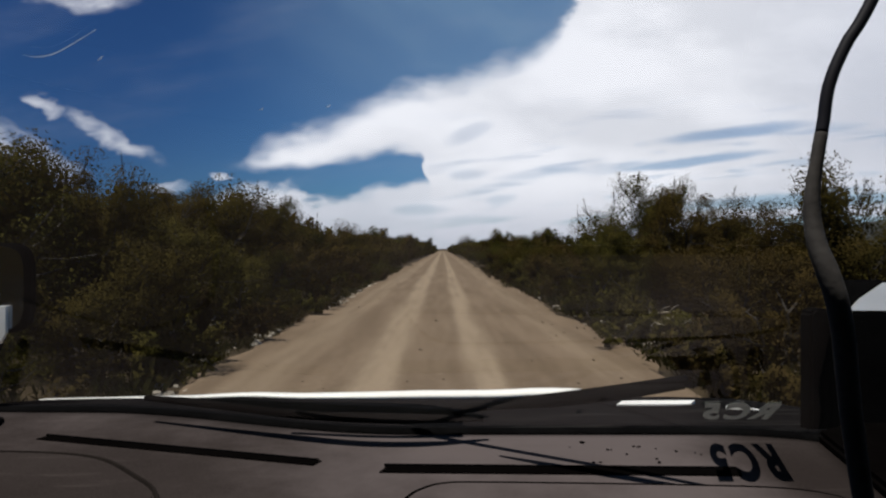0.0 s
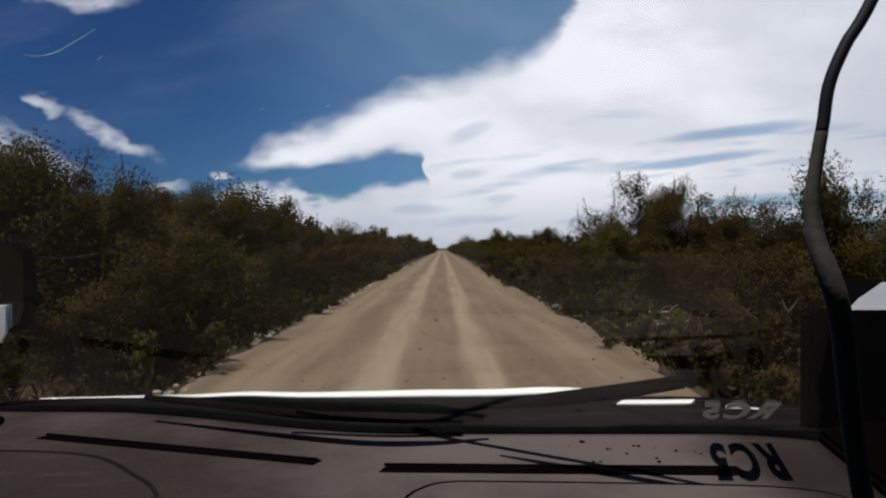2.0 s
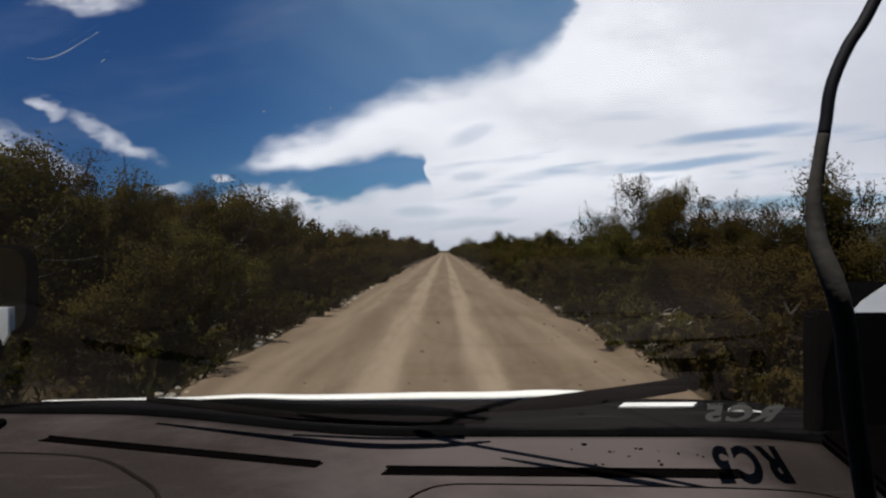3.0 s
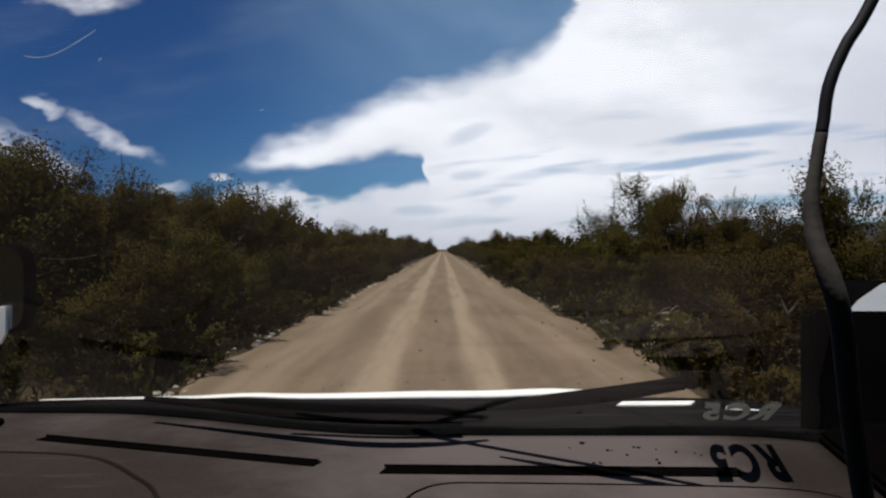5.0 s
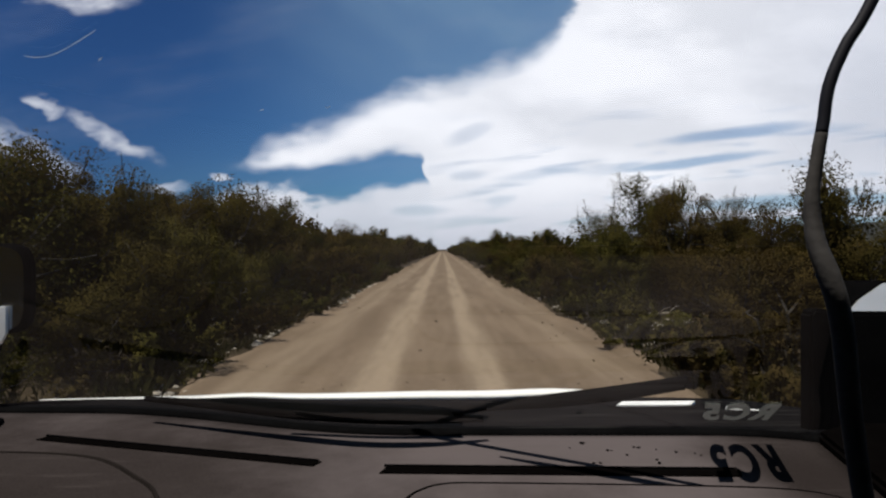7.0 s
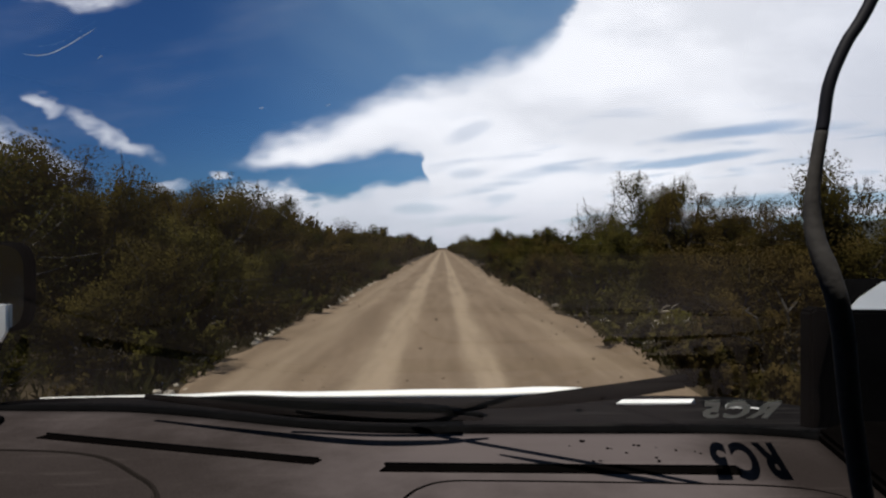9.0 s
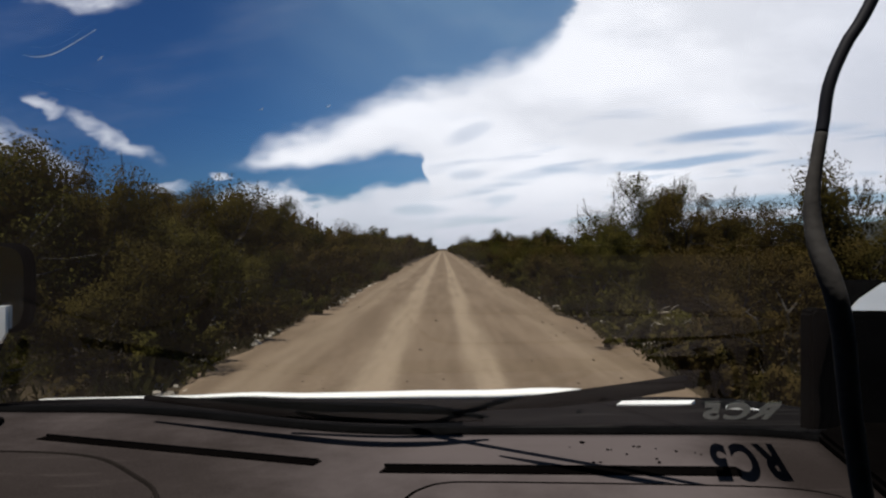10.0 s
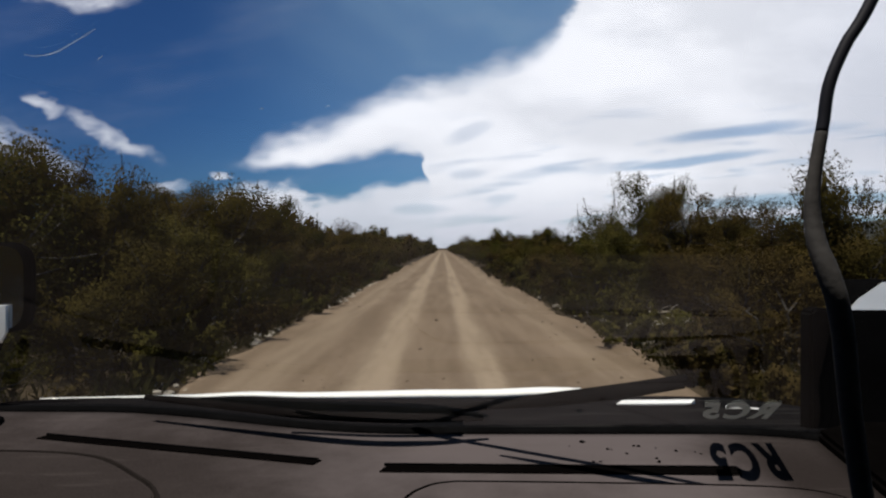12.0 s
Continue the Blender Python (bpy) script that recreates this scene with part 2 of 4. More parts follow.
def glass_material():
    m, t, b, out = material("windscreen_glass")
    clear = t.nodes.new("ShaderNodeBsdfTransparent")
    clear.inputs[0].default_value = (0.93, 0.95, 0.94, 1)
    gloss = t.nodes.new("ShaderNodeBsdfGlossy")
    gloss.inputs["Color"].default_value = (0.85, 0.85, 0.85, 1)
    gloss.inputs["Roughness"].default_value = 0.015
    lit_dust = t.nodes.new("ShaderNodeBsdfDiffuse")
    lit_dust.inputs[0].default_value = (0.6, 0.56, 0.5, 1)
    fr = t.nodes.new("ShaderNodeFresnel")
    fr.inputs[0].default_value = 1.5
    m1 = t.nodes.new("ShaderNodeMixShader")
    t.links.new(Val(t, fr.outputs[0]).mini(0.135).socket, m1.inputs[0])
    t.links.new(clear.outputs[0], m1.inputs[1])
    t.links.new(gloss.outputs[0], m1.inputs[2])
    c = coords(t)
    smear_sheen = noise_of(t, c, 5.0, 6.0, 0.65).step(0.48, 0.80) * 0.006 + 0.0005
    m2 = t.nodes.new("ShaderNodeMixShader")
    t.links.new(smear_sheen.socket, m2.inputs[0])
    t.links.new(m1.outputs[0], m2.inputs[1])
    t.links.new(lit_dust.outputs[0], m2.inputs[2])
    t.links.new(m2.outputs[0], out.inputs[0])
    return m


def sticker_material(name, through_light, tone):
    m, t, b, out = material(name)
    b.inputs["Base Color"].default_value = (0.26, 0.28, 0.25, 1)
    b.inputs["Roughness"].default_value = 0.5
    tr = t.nodes.new("ShaderNodeBsdfTranslucent")
    tr.inputs[0].default_value = (tone, tone * 1.03, tone * 1.03, 1)
    mx = t.nodes.new("ShaderNodeMixShader")
    mx.inputs[0].default_value = through_light
    t.links.new(b.outputs[0], mx.inputs[1])
    t.links.new(tr.outputs[0], mx.inputs[2])
    t.links.new(mx.outputs[0], out.inputs[0])
    return m


ROAD, SOIL = road_material(), soil_material()
LEAF_OLIVE = leaf_material("olive_scrub_leaves", (0.0372, 0.0296, 0.0089), (0.0484, 0.0386, 0.0113), (0.0469, 0.0331, 0.0113))
LEAF_GREEN = leaf_material("green_scrub_leaves", (0.0372, 0.0352, 0.0091), (0.0484, 0.0449, 0.0116), (0.0552, 0.0469, 0.0138))
LEAF_DRY = leaf_material("dry_brown_leaves", (0.0414, 0.0290, 0.0113), (0.0524, 0.0372, 0.0151), (0.0400, 0.0311, 0.0110))
STRAW = leaf_material("dry_grass", (0.044, 0.0352, 0.01584), (0.088, 0.0704, 0.0352), (0.0264, 0.0264, 0.00968))
BARK = surface("grey_brown_bark", (0.0088, 0.0066, 0.00484), (0.02288, 0.0176, 0.0132), 8.0, 60.0, 0.9, relief=0.6, depth=0.01)
DEADWOOD = surface("bleached_deadwood", (0.1804, 0.1558, 0.123), (0.3116, 0.2788, 0.2296), 8.0, 60.0, 0.9, relief=0.5, depth=0.01)
CLOD = surface("brown_earth_clod", (0.0697, 0.0492, 0.0328), (0.1394, 0.1025, 0.0697), 6.0, 60.0, 0.95, relief=0.6, depth=0.005)
STONE = surface("pale_field_stone", (0.164, 0.1435, 0.1189), (0.3444, 0.3116, 0.2624), 5.0, 40.0, 0.9, relief=0.6, depth=0.01)
HILLSIDE = surface("far_scrub_hillside", (0.0082, 0.00984, 0.00984), (0.0164, 0.01804, 0.0164), 0.02, 0.4, 0.95)
DASH = dash_material()
BLACK = surface("black_plastic", (0.002, 0.002, 0.0022), (0.004, 0.004, 0.0043), 9.0, 300.0, 0.85, relief=0.2, depth=0.0006, gloss=0.0)
SEAM = surface("dark_seam_plastic", (0.010, 0.0085, 0.008), (0.015, 0.013, 0.012), 9.0, 300.0, 0.9, gloss=0.0)
# near-black puts the shade of deep slots and seam into the colour
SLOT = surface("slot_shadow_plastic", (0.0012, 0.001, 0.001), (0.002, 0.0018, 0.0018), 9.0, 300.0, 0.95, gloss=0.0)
RUBBER = surface("black_rubber", (0.002, 0.002, 0.002), (0.004, 0.004, 0.004), 12.0, 200.0, 0.8, dirt=(0.005, 0.0046, 0.0042), gloss=0.0)
WHITE = surface("white_car_paint", (0.70, 0.70, 0.69), (0.80, 0.80, 0.79), 3.0, 60.0, 0.3, relief=0.02, dirt=(0.60, 0.54, 0.46), coat=0.4)
def bonnet_material():
    """Matt black film; thin pale streaks across the car paint in its sheen."""
    m, t, b, _ = material("matt_black_bonnet_film")
    c = coords(t)
    sp = t.nodes.new("ShaderNodeSeparateXYZ")
    t.links.new(c, sp.inputs[0])
    x, y, _z = (Val(t, k) for k in sp.outputs)
    smear_sheen = noise_of(t, vec(t, x * 1.6, y * 13.0 + x * 1.5, 0.0), 1.7, 4.0, 0.55)
    grain = noise_of(t, c, 130.0, 3.0)
    col = mix_rgb(t, grain.step(0.35, 0.65), (0.0035, 0.0035, 0.0040), (0.0070, 0.0070, 0.0080))
    # reflected streaks put into the colour, mostly on the right side
    col = mix_rgb(t, smear_sheen.step(0.50, 0.68) * (x.step(-0.05, 0.35) * 0.75 + 0.15), col, (0.020, 0.0195, 0.0195))
    t.links.new(col, b.inputs["Base Color"])
    b.inputs["Roughness"].default_value = 0.62
    b.inputs["Specular IOR Level"].default_value = 0.0
    bump(t, b, grain, 0.05, 0.002)
    return m


ANTIGLARE = bonnet_material()
LINER = surface("dark_headliner", (0.03, 0.03, 0.03), (0.05, 0.05, 0.048), 5.0, 200.0, 0.95)
STEEL = surface("grey_steel_rim", (0.35, 0.35, 0.35), (0.5, 0.5, 0.5), 6.0, 80.0, 0.4, metal=0.8)
CABLE = surface("black_cable_sheath", (0.008, 0.009, 0.013), (0.014, 0.015, 0.021), 20.0, 300.0, 0.60, relief=0.0, gloss=0.08)
SLEEVE = surface("grey_cable_sleeve", (0.030, 0.029, 0.029), (0.052, 0.050, 0.050), 60.0, 500.0, 0.7, relief=0.1, gloss=0.1)
MIRROR = surface("mirror_silver", (0.60, 0.60, 0.59), (0.68, 0.68, 0.67), 2.0, 20.0, 0.10, metal=1.0, relief=0.0)
# part diffuse, so the right mirror's whitish reflection comes from its base colour
PALE_MIRROR = surface("pale_mirror_silver", (0.62, 0.61, 0.60), (0.72, 0.71, 0.70), 2.0, 20.0, 0.25, metal=0.35, relief=0.0)
# glass of the unseen windows; tint added to keep skylight off the dashboard
def tinted_material():
    m, t, b, out = material("dark_tinted_glass")
    clear = t.nodes.new("ShaderNodeBsdfTransparent")
    clear.inputs[0].default_value = (0.22, 0.24, 0.24, 1)
    gloss = t.nodes.new("ShaderNodeBsdfGlossy")
    gloss.inputs["Roughness"].default_value = 0.04
    fr = t.nodes.new("ShaderNodeFresnel")
    mx = t.nodes.new("ShaderNodeMixShader")
    t.links.new(fr.outputs[0], mx.inputs[0])
    t.links.new(clear.outputs[0], mx.inputs[1])
    t.links.new(gloss.outputs[0], mx.inputs[2])
    t.links.new(mx.outputs[0], out.inputs[0])
    return m


TINTED = tinted_material()
GLASS, VINYL = glass_material(), sticker_material("sun_bleached_vinyl", 0.14, 0.22)
SCORE = sticker_material("scored_glass", 0.8, 0.75)


# ---- mesh helpers ----
def part(name, bm, mat, parent=None, label=""):
    me = bpy.data.meshes.new(name)
    bm.to_mesh(me)
    bm.free()
    me.materials.append(mat)
    ob = new(name, me)
    ob.parent = parent
    if label:
        tagged(ob, label)
    return ob


def smooth(ob):
    for p in ob.data.polygons:
        p.use_smooth = True
    return ob


def box(bm, x0, x1, y0, y1, z0, z1, r=0.0):
    m = Matrix.LocRotScale(((x0 + x1) / 2, (y0 + y1) / 2, (z0 + z1) / 2), None, (x1 - x0, y1 - y0, z1 - z0))
    res = bmesh.ops.create_cube(bm, size=1.0, matrix=m)
    if r:
        edges = list({e for v in res["verts"] for e in v.link_edges})
        bmesh.ops.bevel(bm, geom=edges, offset=r, segments=2, affect="EDGES", profile=0.6)
    return bm


def tube(bm, pts, radii, sides=8):
    """A tapered tube through pts."""
    rings, n = [], len(pts)
    for i, p in enumerate(pts):
        d = (pts[min(i + 1, n - 1)] - pts[max(i - 1, 0)]).normalized()
        a = d.orthogonal().normalized()
        if rings:
            a = (keep - d * keep.dot(d)).normalized()
        keep = a
        b = d.cross(a)
        rings.append([bm.verts.new(p + (a * math.cos(k * math.tau / sides) + b * math.sin(k * math.tau / sides)) * radii[i]) for k in range(sides)])
    for r0, r1 in zip(rings, rings[1:]):
        for k in range(sides):
            bm.faces.new((r0[k], r0[(k + 1) % sides], r1[(k + 1) % sides], r1[k]))
    bm.faces.new(rings[0][::-1])
    bm.faces.new(rings[-1])
    return bm


def arc_line(pts, steps):
    """Catmull-Rom through pts."""
    p = [Vector(q) for q in pts]
    p = [p[0] * 2 - p[1]] + p + [p[-1] * 2 - p[-2]]
    out = []
    for i in range(1, len(p) - 2):
        for s in range(steps):
            t = s / steps
            out.append(0.5 * (2 * p[i] + (p[i + 1] - p[i - 1]) * t + (2 * p[i - 1] - 5 * p[i] + 4 * p[i + 1] - p[i + 2]) * t * t
                              + (3 * p[i] - p[i - 1] - 3 * p[i + 1] + p[i + 2]) * t ** 3))
    return out + [p[-2]]


def sheet(bm, xs, ys, height):
    grid = [[bm.verts.new((x, y, height(x, y))) for x in xs] for y in ys]
    for a, b in zip(grid, grid[1:]):
        for i in range(len(xs) - 1):
            bm.faces.new((a[i], a[i + 1], b[i + 1], b[i]))
    return bm


def plate(bm, grid, depth):
    """A closed plate: grid holds rows of places for its upper side, the lower side lies depth below."""
    up = [[bm.verts.new(p) for p in row] for row in grid]
    lo = [[bm.verts.new(Vector(p) - Vector((0, 0, depth))) for p in row] for row in grid]
    n, m = len(grid), len(grid[0])
    for j in range(n - 1):
        for i in range(m - 1):
            bm.faces.new((up[j][i], up[j][i + 1], up[j + 1][i + 1], up[j + 1][i]))
            bm.faces.new((lo[j][i], lo[j + 1][i], lo[j + 1][i + 1], lo[j][i + 1]))
    rim = [(0, i) for i in range(m)] + [(j, m - 1) for j in range(1, n)] + [(n - 1, i) for i in range(m - 2, -1, -1)] + [(j, 0) for j in range(n - 2, 0, -1)]
    for (a, b), (c, d) in zip(rim, rim[1:] + rim[:1]):
        bm.faces.new((up[a][b], lo[a][b], lo[c][d], up[c][d]))
    bmesh.ops.recalc_face_normals(bm, faces=bm.faces[:])
    return bm


def span(a, b, n):
    return [a + (b - a) * i / n for i in range(n + 1)]


# ---- ground, road, distance ----
LEFT, RIGHT = -3.10, 2.90


def edge_wander(y, side):
    return sum(k * noise.noise(Vector((y * f, side * 7.3, f))) for k, f in ((0.45, 0.16), (0.34, 0.55), (0.22, 1.5), (0.12, 4.1)))


def ground_z(x, y):
    off = max(0.0, max(LEFT - x, x - RIGHT) - 0.2)
    rise = 0.16 * min(1.0, off / 1.2)
    bumps = 0.10 * noise.noise(Vector((x * 0.35, y * 0.35, 0.0))) * min(1.0, off / 1.0)
    return -0.05 + rise + bumps if off < 60 else 0.1


def build_ground():
    bm = bmesh.new()
    xs = [-4000, -1200, -300, -90] + span(-40, -8, 16) + span(-7, 7, 40)[0:] + span(8, 40, 16) + [90, 300, 1200, 4000]
    ys = [-3000, -600, -100, -30] + span(-12, 30, 84) + span(32, 120, 44) + span(130, 500, 37) + [900, 2000, 4500]
    sheet(bm, xs, ys, ground_z)
    tagged(smooth(part("ground", bm, SOIL)), "dry brown scrubland soil with leaf litter", "ground", kind="structure")
    bm = bmesh.new()
    cols = 46
    rows = span(-14, 30, 176) + span(30.6, 90, 99) + span(92, 420, 110)
    prev = None
    for y in rows:
        a, b = LEFT + edge_wander(y, 1), RIGHT + edge_wander(y, 2)
        line = []
        for i in range(cols + 1):
            x = a + (b - a) * i / cols
            edge = min(1.0, min(x - a, b - x) / 0.45)
            sway = 0.12 * math.sin(y * 0.05)
            rut = -0.030 * math.exp(-((x + 0.82 + sway) / 0.26) ** 2) - 0.030 * math.exp(-((x - 0.50 + sway) / 0.26) ** 2)
            rough = 0.009 * noise.noise(Vector((x * 2.1, y * 0.45, 4.0))) + 0.004 * noise.noise(Vector((x * 7, y * 3, 1.0)))
            berm = 0.05 * math.exp(-((edge - 0.45) / 0.3) ** 2) * (0.5 + 0.5 * noise.noise(Vector((x, y * 0.8, 7.0))))
            line.append(bm.verts.new((x, y, -0.09 + 0.09 * min(1.0, edge * 1.4) + rut + rough + berm)))
        if prev:
            for i in range(cols):
                bm.faces.new((prev[i], prev[i + 1], line[i + 1], line[i]))
        prev = line
    tagged(smooth(part("road", bm, ROAD)), "unpaved sandy dirt road with two pale wheel tracks", "dirt road", kind="structure")
    for name, cx, cy, w, h, seed in (("hill", 1500, 1750, 620, 96, 2.0), ("hill", -1500, 2600, 900, 55, 5.0)):
        bm = bmesh.new()

        def hz(x, y):
            r = math.hypot((x - cx) / w, (y - cy) / (w * 0.7))
            return -2 + h * max(0.0, math.cos(min(r, 1) * math.pi / 2)) ** 1.3 * (1 + 0.25 * noise.noise(Vector((x / 160, y / 160, seed))))
        sheet(bm, span(cx - w, cx + w, 40), span(cy - w * 0.7, cy + w * 0.7, 24), hz)
        tagged(smooth(part(name, bm, HILLSIDE)), "low scrub-covered hill on the horizon", "hill", kind="structure")


build_ground()


# ---- bushes and trees ----
def leaf_quad(verts, faces, c, n, size, rng):
    t = n.orthogonal().normalized()
    t.rotate(Matrix.Rotation(rng.random() * math.tau, 3, n))
    s = n.cross(t)
    a, b = size * (0.7 + 0.6 * rng.random()), size * 0.42
    i = len(verts)
    verts += [c - t * a, c + s * b + n * b * 0.3, c + t * a, c - s * b + n * b * 0.3]
    faces.append((i, i + 1, i + 2, i + 3))


def leaflet(verts, faces, normals, c, n, shade, size, rng):
    """A small pointed leaf; shade is the way its mass of leaves faces."""
    if n.dot(shade) < 0:
        n = -n
    t = n.orthogonal().normalized()
    t.rotate(Matrix.Rotation(rng.random() * math.tau, 3, n))
    s = n.cross(t)
    a, b = size * (0.7 + 0.6 * rng.random()), size * 0.48
    i = len(verts)
    verts += [c - t * a, c + t * a * 0.7 - s * b, c + t * a * 0.7 + s * b]
    faces.append((i, i + 1, i + 2))
    normals += [shade, shade, shade]


def bush_meshes(seed, width, height, leaves, size, stems, wispy, mats, clump=0.85, core=400):
    """A branching bush with its foot at the origin: (stem mesh, leaf mesh)."""
    rng = random.Random(seed)
    bm = bmesh.new()
    tips = []

    def rnd():
        return Vector((rng.gauss(0, 1), rng.gauss(0, 1), rng.gauss(0, 1)))

    def grow(p, d, length, rad, level):
        pts, dd = [p], d.copy()
        for k in range(4):
            dd = (dd + rnd() * 0.16 + Vector((0, 0, 0.06))).normalized()
            pts.append(pts[-1] + dd * length / 4)
        tube(bm, pts[::2] if level else pts, [rad * (1 - 0.14 * k) for k in (range(0, 5, 2) if level else range(5))], 5 if level < 1 else 3)
        if level >= 2:
            tips.append((pts[2], dd)), tips.append((pts[4], dd))
            return
        for k in range(3):
            q = pts[rng.choice((2, 3, 4))] if k else pts[4]
            out = (dd + rnd() * 0.55).normalized()
            grow(q, out, length * (0.55 + 0.3 * rng.random()), rad * 0.55, level + 1)
    for s in range(stems):
        a = math.tau * (s + rng.random() * 0.7) / stems
        lean = 0.25 + 0.55 * rng.random()
        d = Vector((math.cos(a) * lean * width / height, math.sin(a) * lean * width / height, 1)).normalized()
        grow(Vector((math.cos(a) * 0.1, math.sin(a) * 0.1, -0.08)), d, height * 0.42, 0.020 * height, 0)
    # bring the skeleton to the wanted size
    zmax = max(t[0].z for t in tips)
    rmax = sorted(math.hypot(t[0].x, t[0].y) for t in tips)[int(len(tips) * 0.85)]
    sz, sr = height * 0.93 / zmax, width * 0.5 / max(rmax, 0.1)
    for v in bm.verts:
        v.co = Vector((v.co.x * sr, v.co.y * sr, v.co.z * sz))
    tips = [(Vector((p.x * sr, p.y * sr, p.z * sz)), d) for p, d in tips]
    # low skirts, so that the bush is leafy to the ground
    for _ in range(max(6, len(tips) // 4)):
        a, r = rng.random() * math.tau, width * 0.5 * math.sqrt(rng.random())
        tips.append((Vector((math.cos(a) * r, math.sin(a) * r, height * (0.08 + 0.35 * rng.random()))), Vector((math.cos(a), math.sin(a), 0.6))))
    verts, faces, normals = [], [], []
    heart = Vector((0, 0, height * 0.35))
    for k in range(wispy):
        p, d = rng.choice(tips)
        if p.z < height * 0.55:
            continue
        d = (Vector((d.x * 0.4, d.y * 0.4, 1.0)) + rnd() * 0.2).normalized()
        length = height * (0.06 + 0.12 * rng.random())
        q = p + d * length
        tube(bm, [p, (p + q) / 2 + rnd() * 0.03, q], [0.012, 0.009, 0.004], 3)
        for j in range(24):
            c = p.lerp(q, rng.random()) + rnd() * size * 0.55
            leaflet(verts, faces, normals, c, rnd().normalized(), (rnd() * 0.5 + Vector((0, 0, 1))).normalized(), size * 0.9, rng)
    # rounded lobes of leaves at the tips, lit as masses
    spread = [clump * height * (0.050 + 0.060 * rng.random()) for _ in tips]
    weight = [(0.3 + rng.random()) * (0.45 + t[0].z / height) for t in tips]
    for i in rng.choices(range(len(tips)), weights=weight, k=leaves):
        p, d = tips[i]
        g = rnd().normalized() * rng.random() ** 0.45
        c = p + Vector((g.x, g.y, g.z * 0.85)) * 1.7 * spread[i]
        if c.z < 0.02:
            c.z = 0.02 + rng.random() * 0.2
        shade = (rnd() * 0.12 + g * 0.8 + (c - heart).normalized() * 0.7).normalized()
        leaflet(verts, faces, normals, c, (rnd() * 0.8 + shade).normalized(), shade, size, rng)
    # sparse larger leaves fill the shaded heart of the bush
    for _ in range(core):
        p, d = rng.choice(tips)
        c = Vector((p.x * 0.85, p.y * 0.85, 0.05 + (p.z - 0.05) * (0.25 + 0.6 * rng.random())))
        n = (rnd() + Vector((0, 0, 0.3))).normalized()
        leaflet(verts, faces, normals, c, n, n, size * 3.6, rng)
    stem = bpy.data.meshes.new("stems")
    bm.to_mesh(stem)
    bm.free()
    stem.materials.append(BARK)
    crown = bpy.data.meshes.new("foliage")
    crown.from_pydata([tuple(v) for v in verts], [], faces)
    crown.materials.append(mats)
    crown.polygons.foreach_set("use_smooth", [True] * len(faces))
    crown.normals_split_custom_set_from_vertices([tuple(n) for n in normals])
    return stem, crown


def bush(name, meshes, label, category):
    root = new(name)
    root.empty_display_size = 0.3
    for pname, me in zip(("stems", "foliage"), meshes):
        ob = new(pname, me)
        ob.parent = root
    return tagged(root, label, category, group="roadside scrub")


KINDS = {
    "near": [bush("thorn_bush", bush_meshes(11, 2.9, 2.5, 25000, 0.028, 6, 100, LEAF_OLIVE, 0.9, 900), "dense olive-green thorn bush on the sandy verge", "bush"),
             bush("thorn_bush", bush_meshes(12, 3.1, 2.6, 25000, 0.028, 7, 130, LEAF_GREEN, 0.9, 900), "leafy green thorn bush with upright shoots", "bush"),
             bush("scrub_bush", bush_meshes(13, 2.6, 2.2, 21000, 0.027, 7, 110, LEAF_DRY, 0.9, 900), "brownish half-dry scrub bush with thin twigs", "bush"),
             bush("thorn_bush", bush_meshes(14, 3.4, 2.8, 27000, 0.029, 6, 110, LEAF_OLIVE, 0.9, 900), "broad olive-green bush beside the dirt road", "bush")],
    "mid": [bush("thorn_bush", bush_meshes(21, 3.2, 2.5, 7000, 0.052, 5, 24, LEAF_OLIVE, 1.0, 350), "dense olive-green thorn bush in the hedge row", "bush"),
            bush("thorn_bush", bush_meshes(22, 3.4, 2.6, 7000, 0.052, 5, 34, LEAF_GREEN, 1.0, 350), "leafy green thorn bush in the hedge row", "bush"),
            bush("scrub_bush", bush_meshes(23, 3.0, 2.3, 6600, 0.050, 5, 30, LEAF_DRY, 1.0, 350), "brownish half-dry scrub bush in the hedge row", "bush")],
    "far": [bush("far_bush", bush_meshes(31, 4.2, 2.7, 1300, 0.17, 2, 5, LEAF_OLIVE, 1.3, 90), "distant dark olive bush along the road", "bush"),
            bush("far_bush", bush_meshes(32, 4.6, 2.9, 1300, 0.17, 2, 5, LEAF_GREEN, 1.3, 90), "distant dark green bush along the road", "bush")],
    "low": [bush("low_shrub", bush_meshes(41, 1.5, 0.8, 2000, 0.032, 3, 12, LEAF_DRY, 1.0, 100), "low brown shrub at the road's edge", "shrub"),
            bush("low_shrub", bush_meshes(42, 1.4, 0.75, 2000, 0.032, 3, 12, LEAF_GREEN, 1.0, 100), "low green shrub at the road's edge", "shrub")],
}
TREE = bush("mesquite_tree", bush_meshes(51, 3.3, 3.9, 36000, 0.031, 5, 160, LEAF_GREEN, 0.72, 500), "taller open-crowned tree standing above the scrub", "tree")
BIG_BUSH = bush("tall_thicket", bush_meshes(53, 4.2, 3.6, 70000, 0.029, 12, 120, LEAF_OLIVE, 0.75, 2500), "tall dense dark thicket crowding the road", "bush")
ROUND_TREE = bush("round_tree", bush_meshes(52, 5.0, 4.6, 15000, 0.072, 6, 10, LEAF_OLIVE, 1.1, 900), "dark round-crowned tree at the roadside", "tree")
used = set()


def plant(src, x, y, scale, tall, rng):
    m = Matrix.LocRotScale((x, y, ground_z(x, y)), Euler((0, 0, rng.random() * math.tau)), None)
    if src not in used:
        used.add(src)
        ob = src
        ob.matrix_basis = m
    else:
        ob = copy_thing(src, m)
    ob.scale = (scale, scale, scale * tall)
    return ob


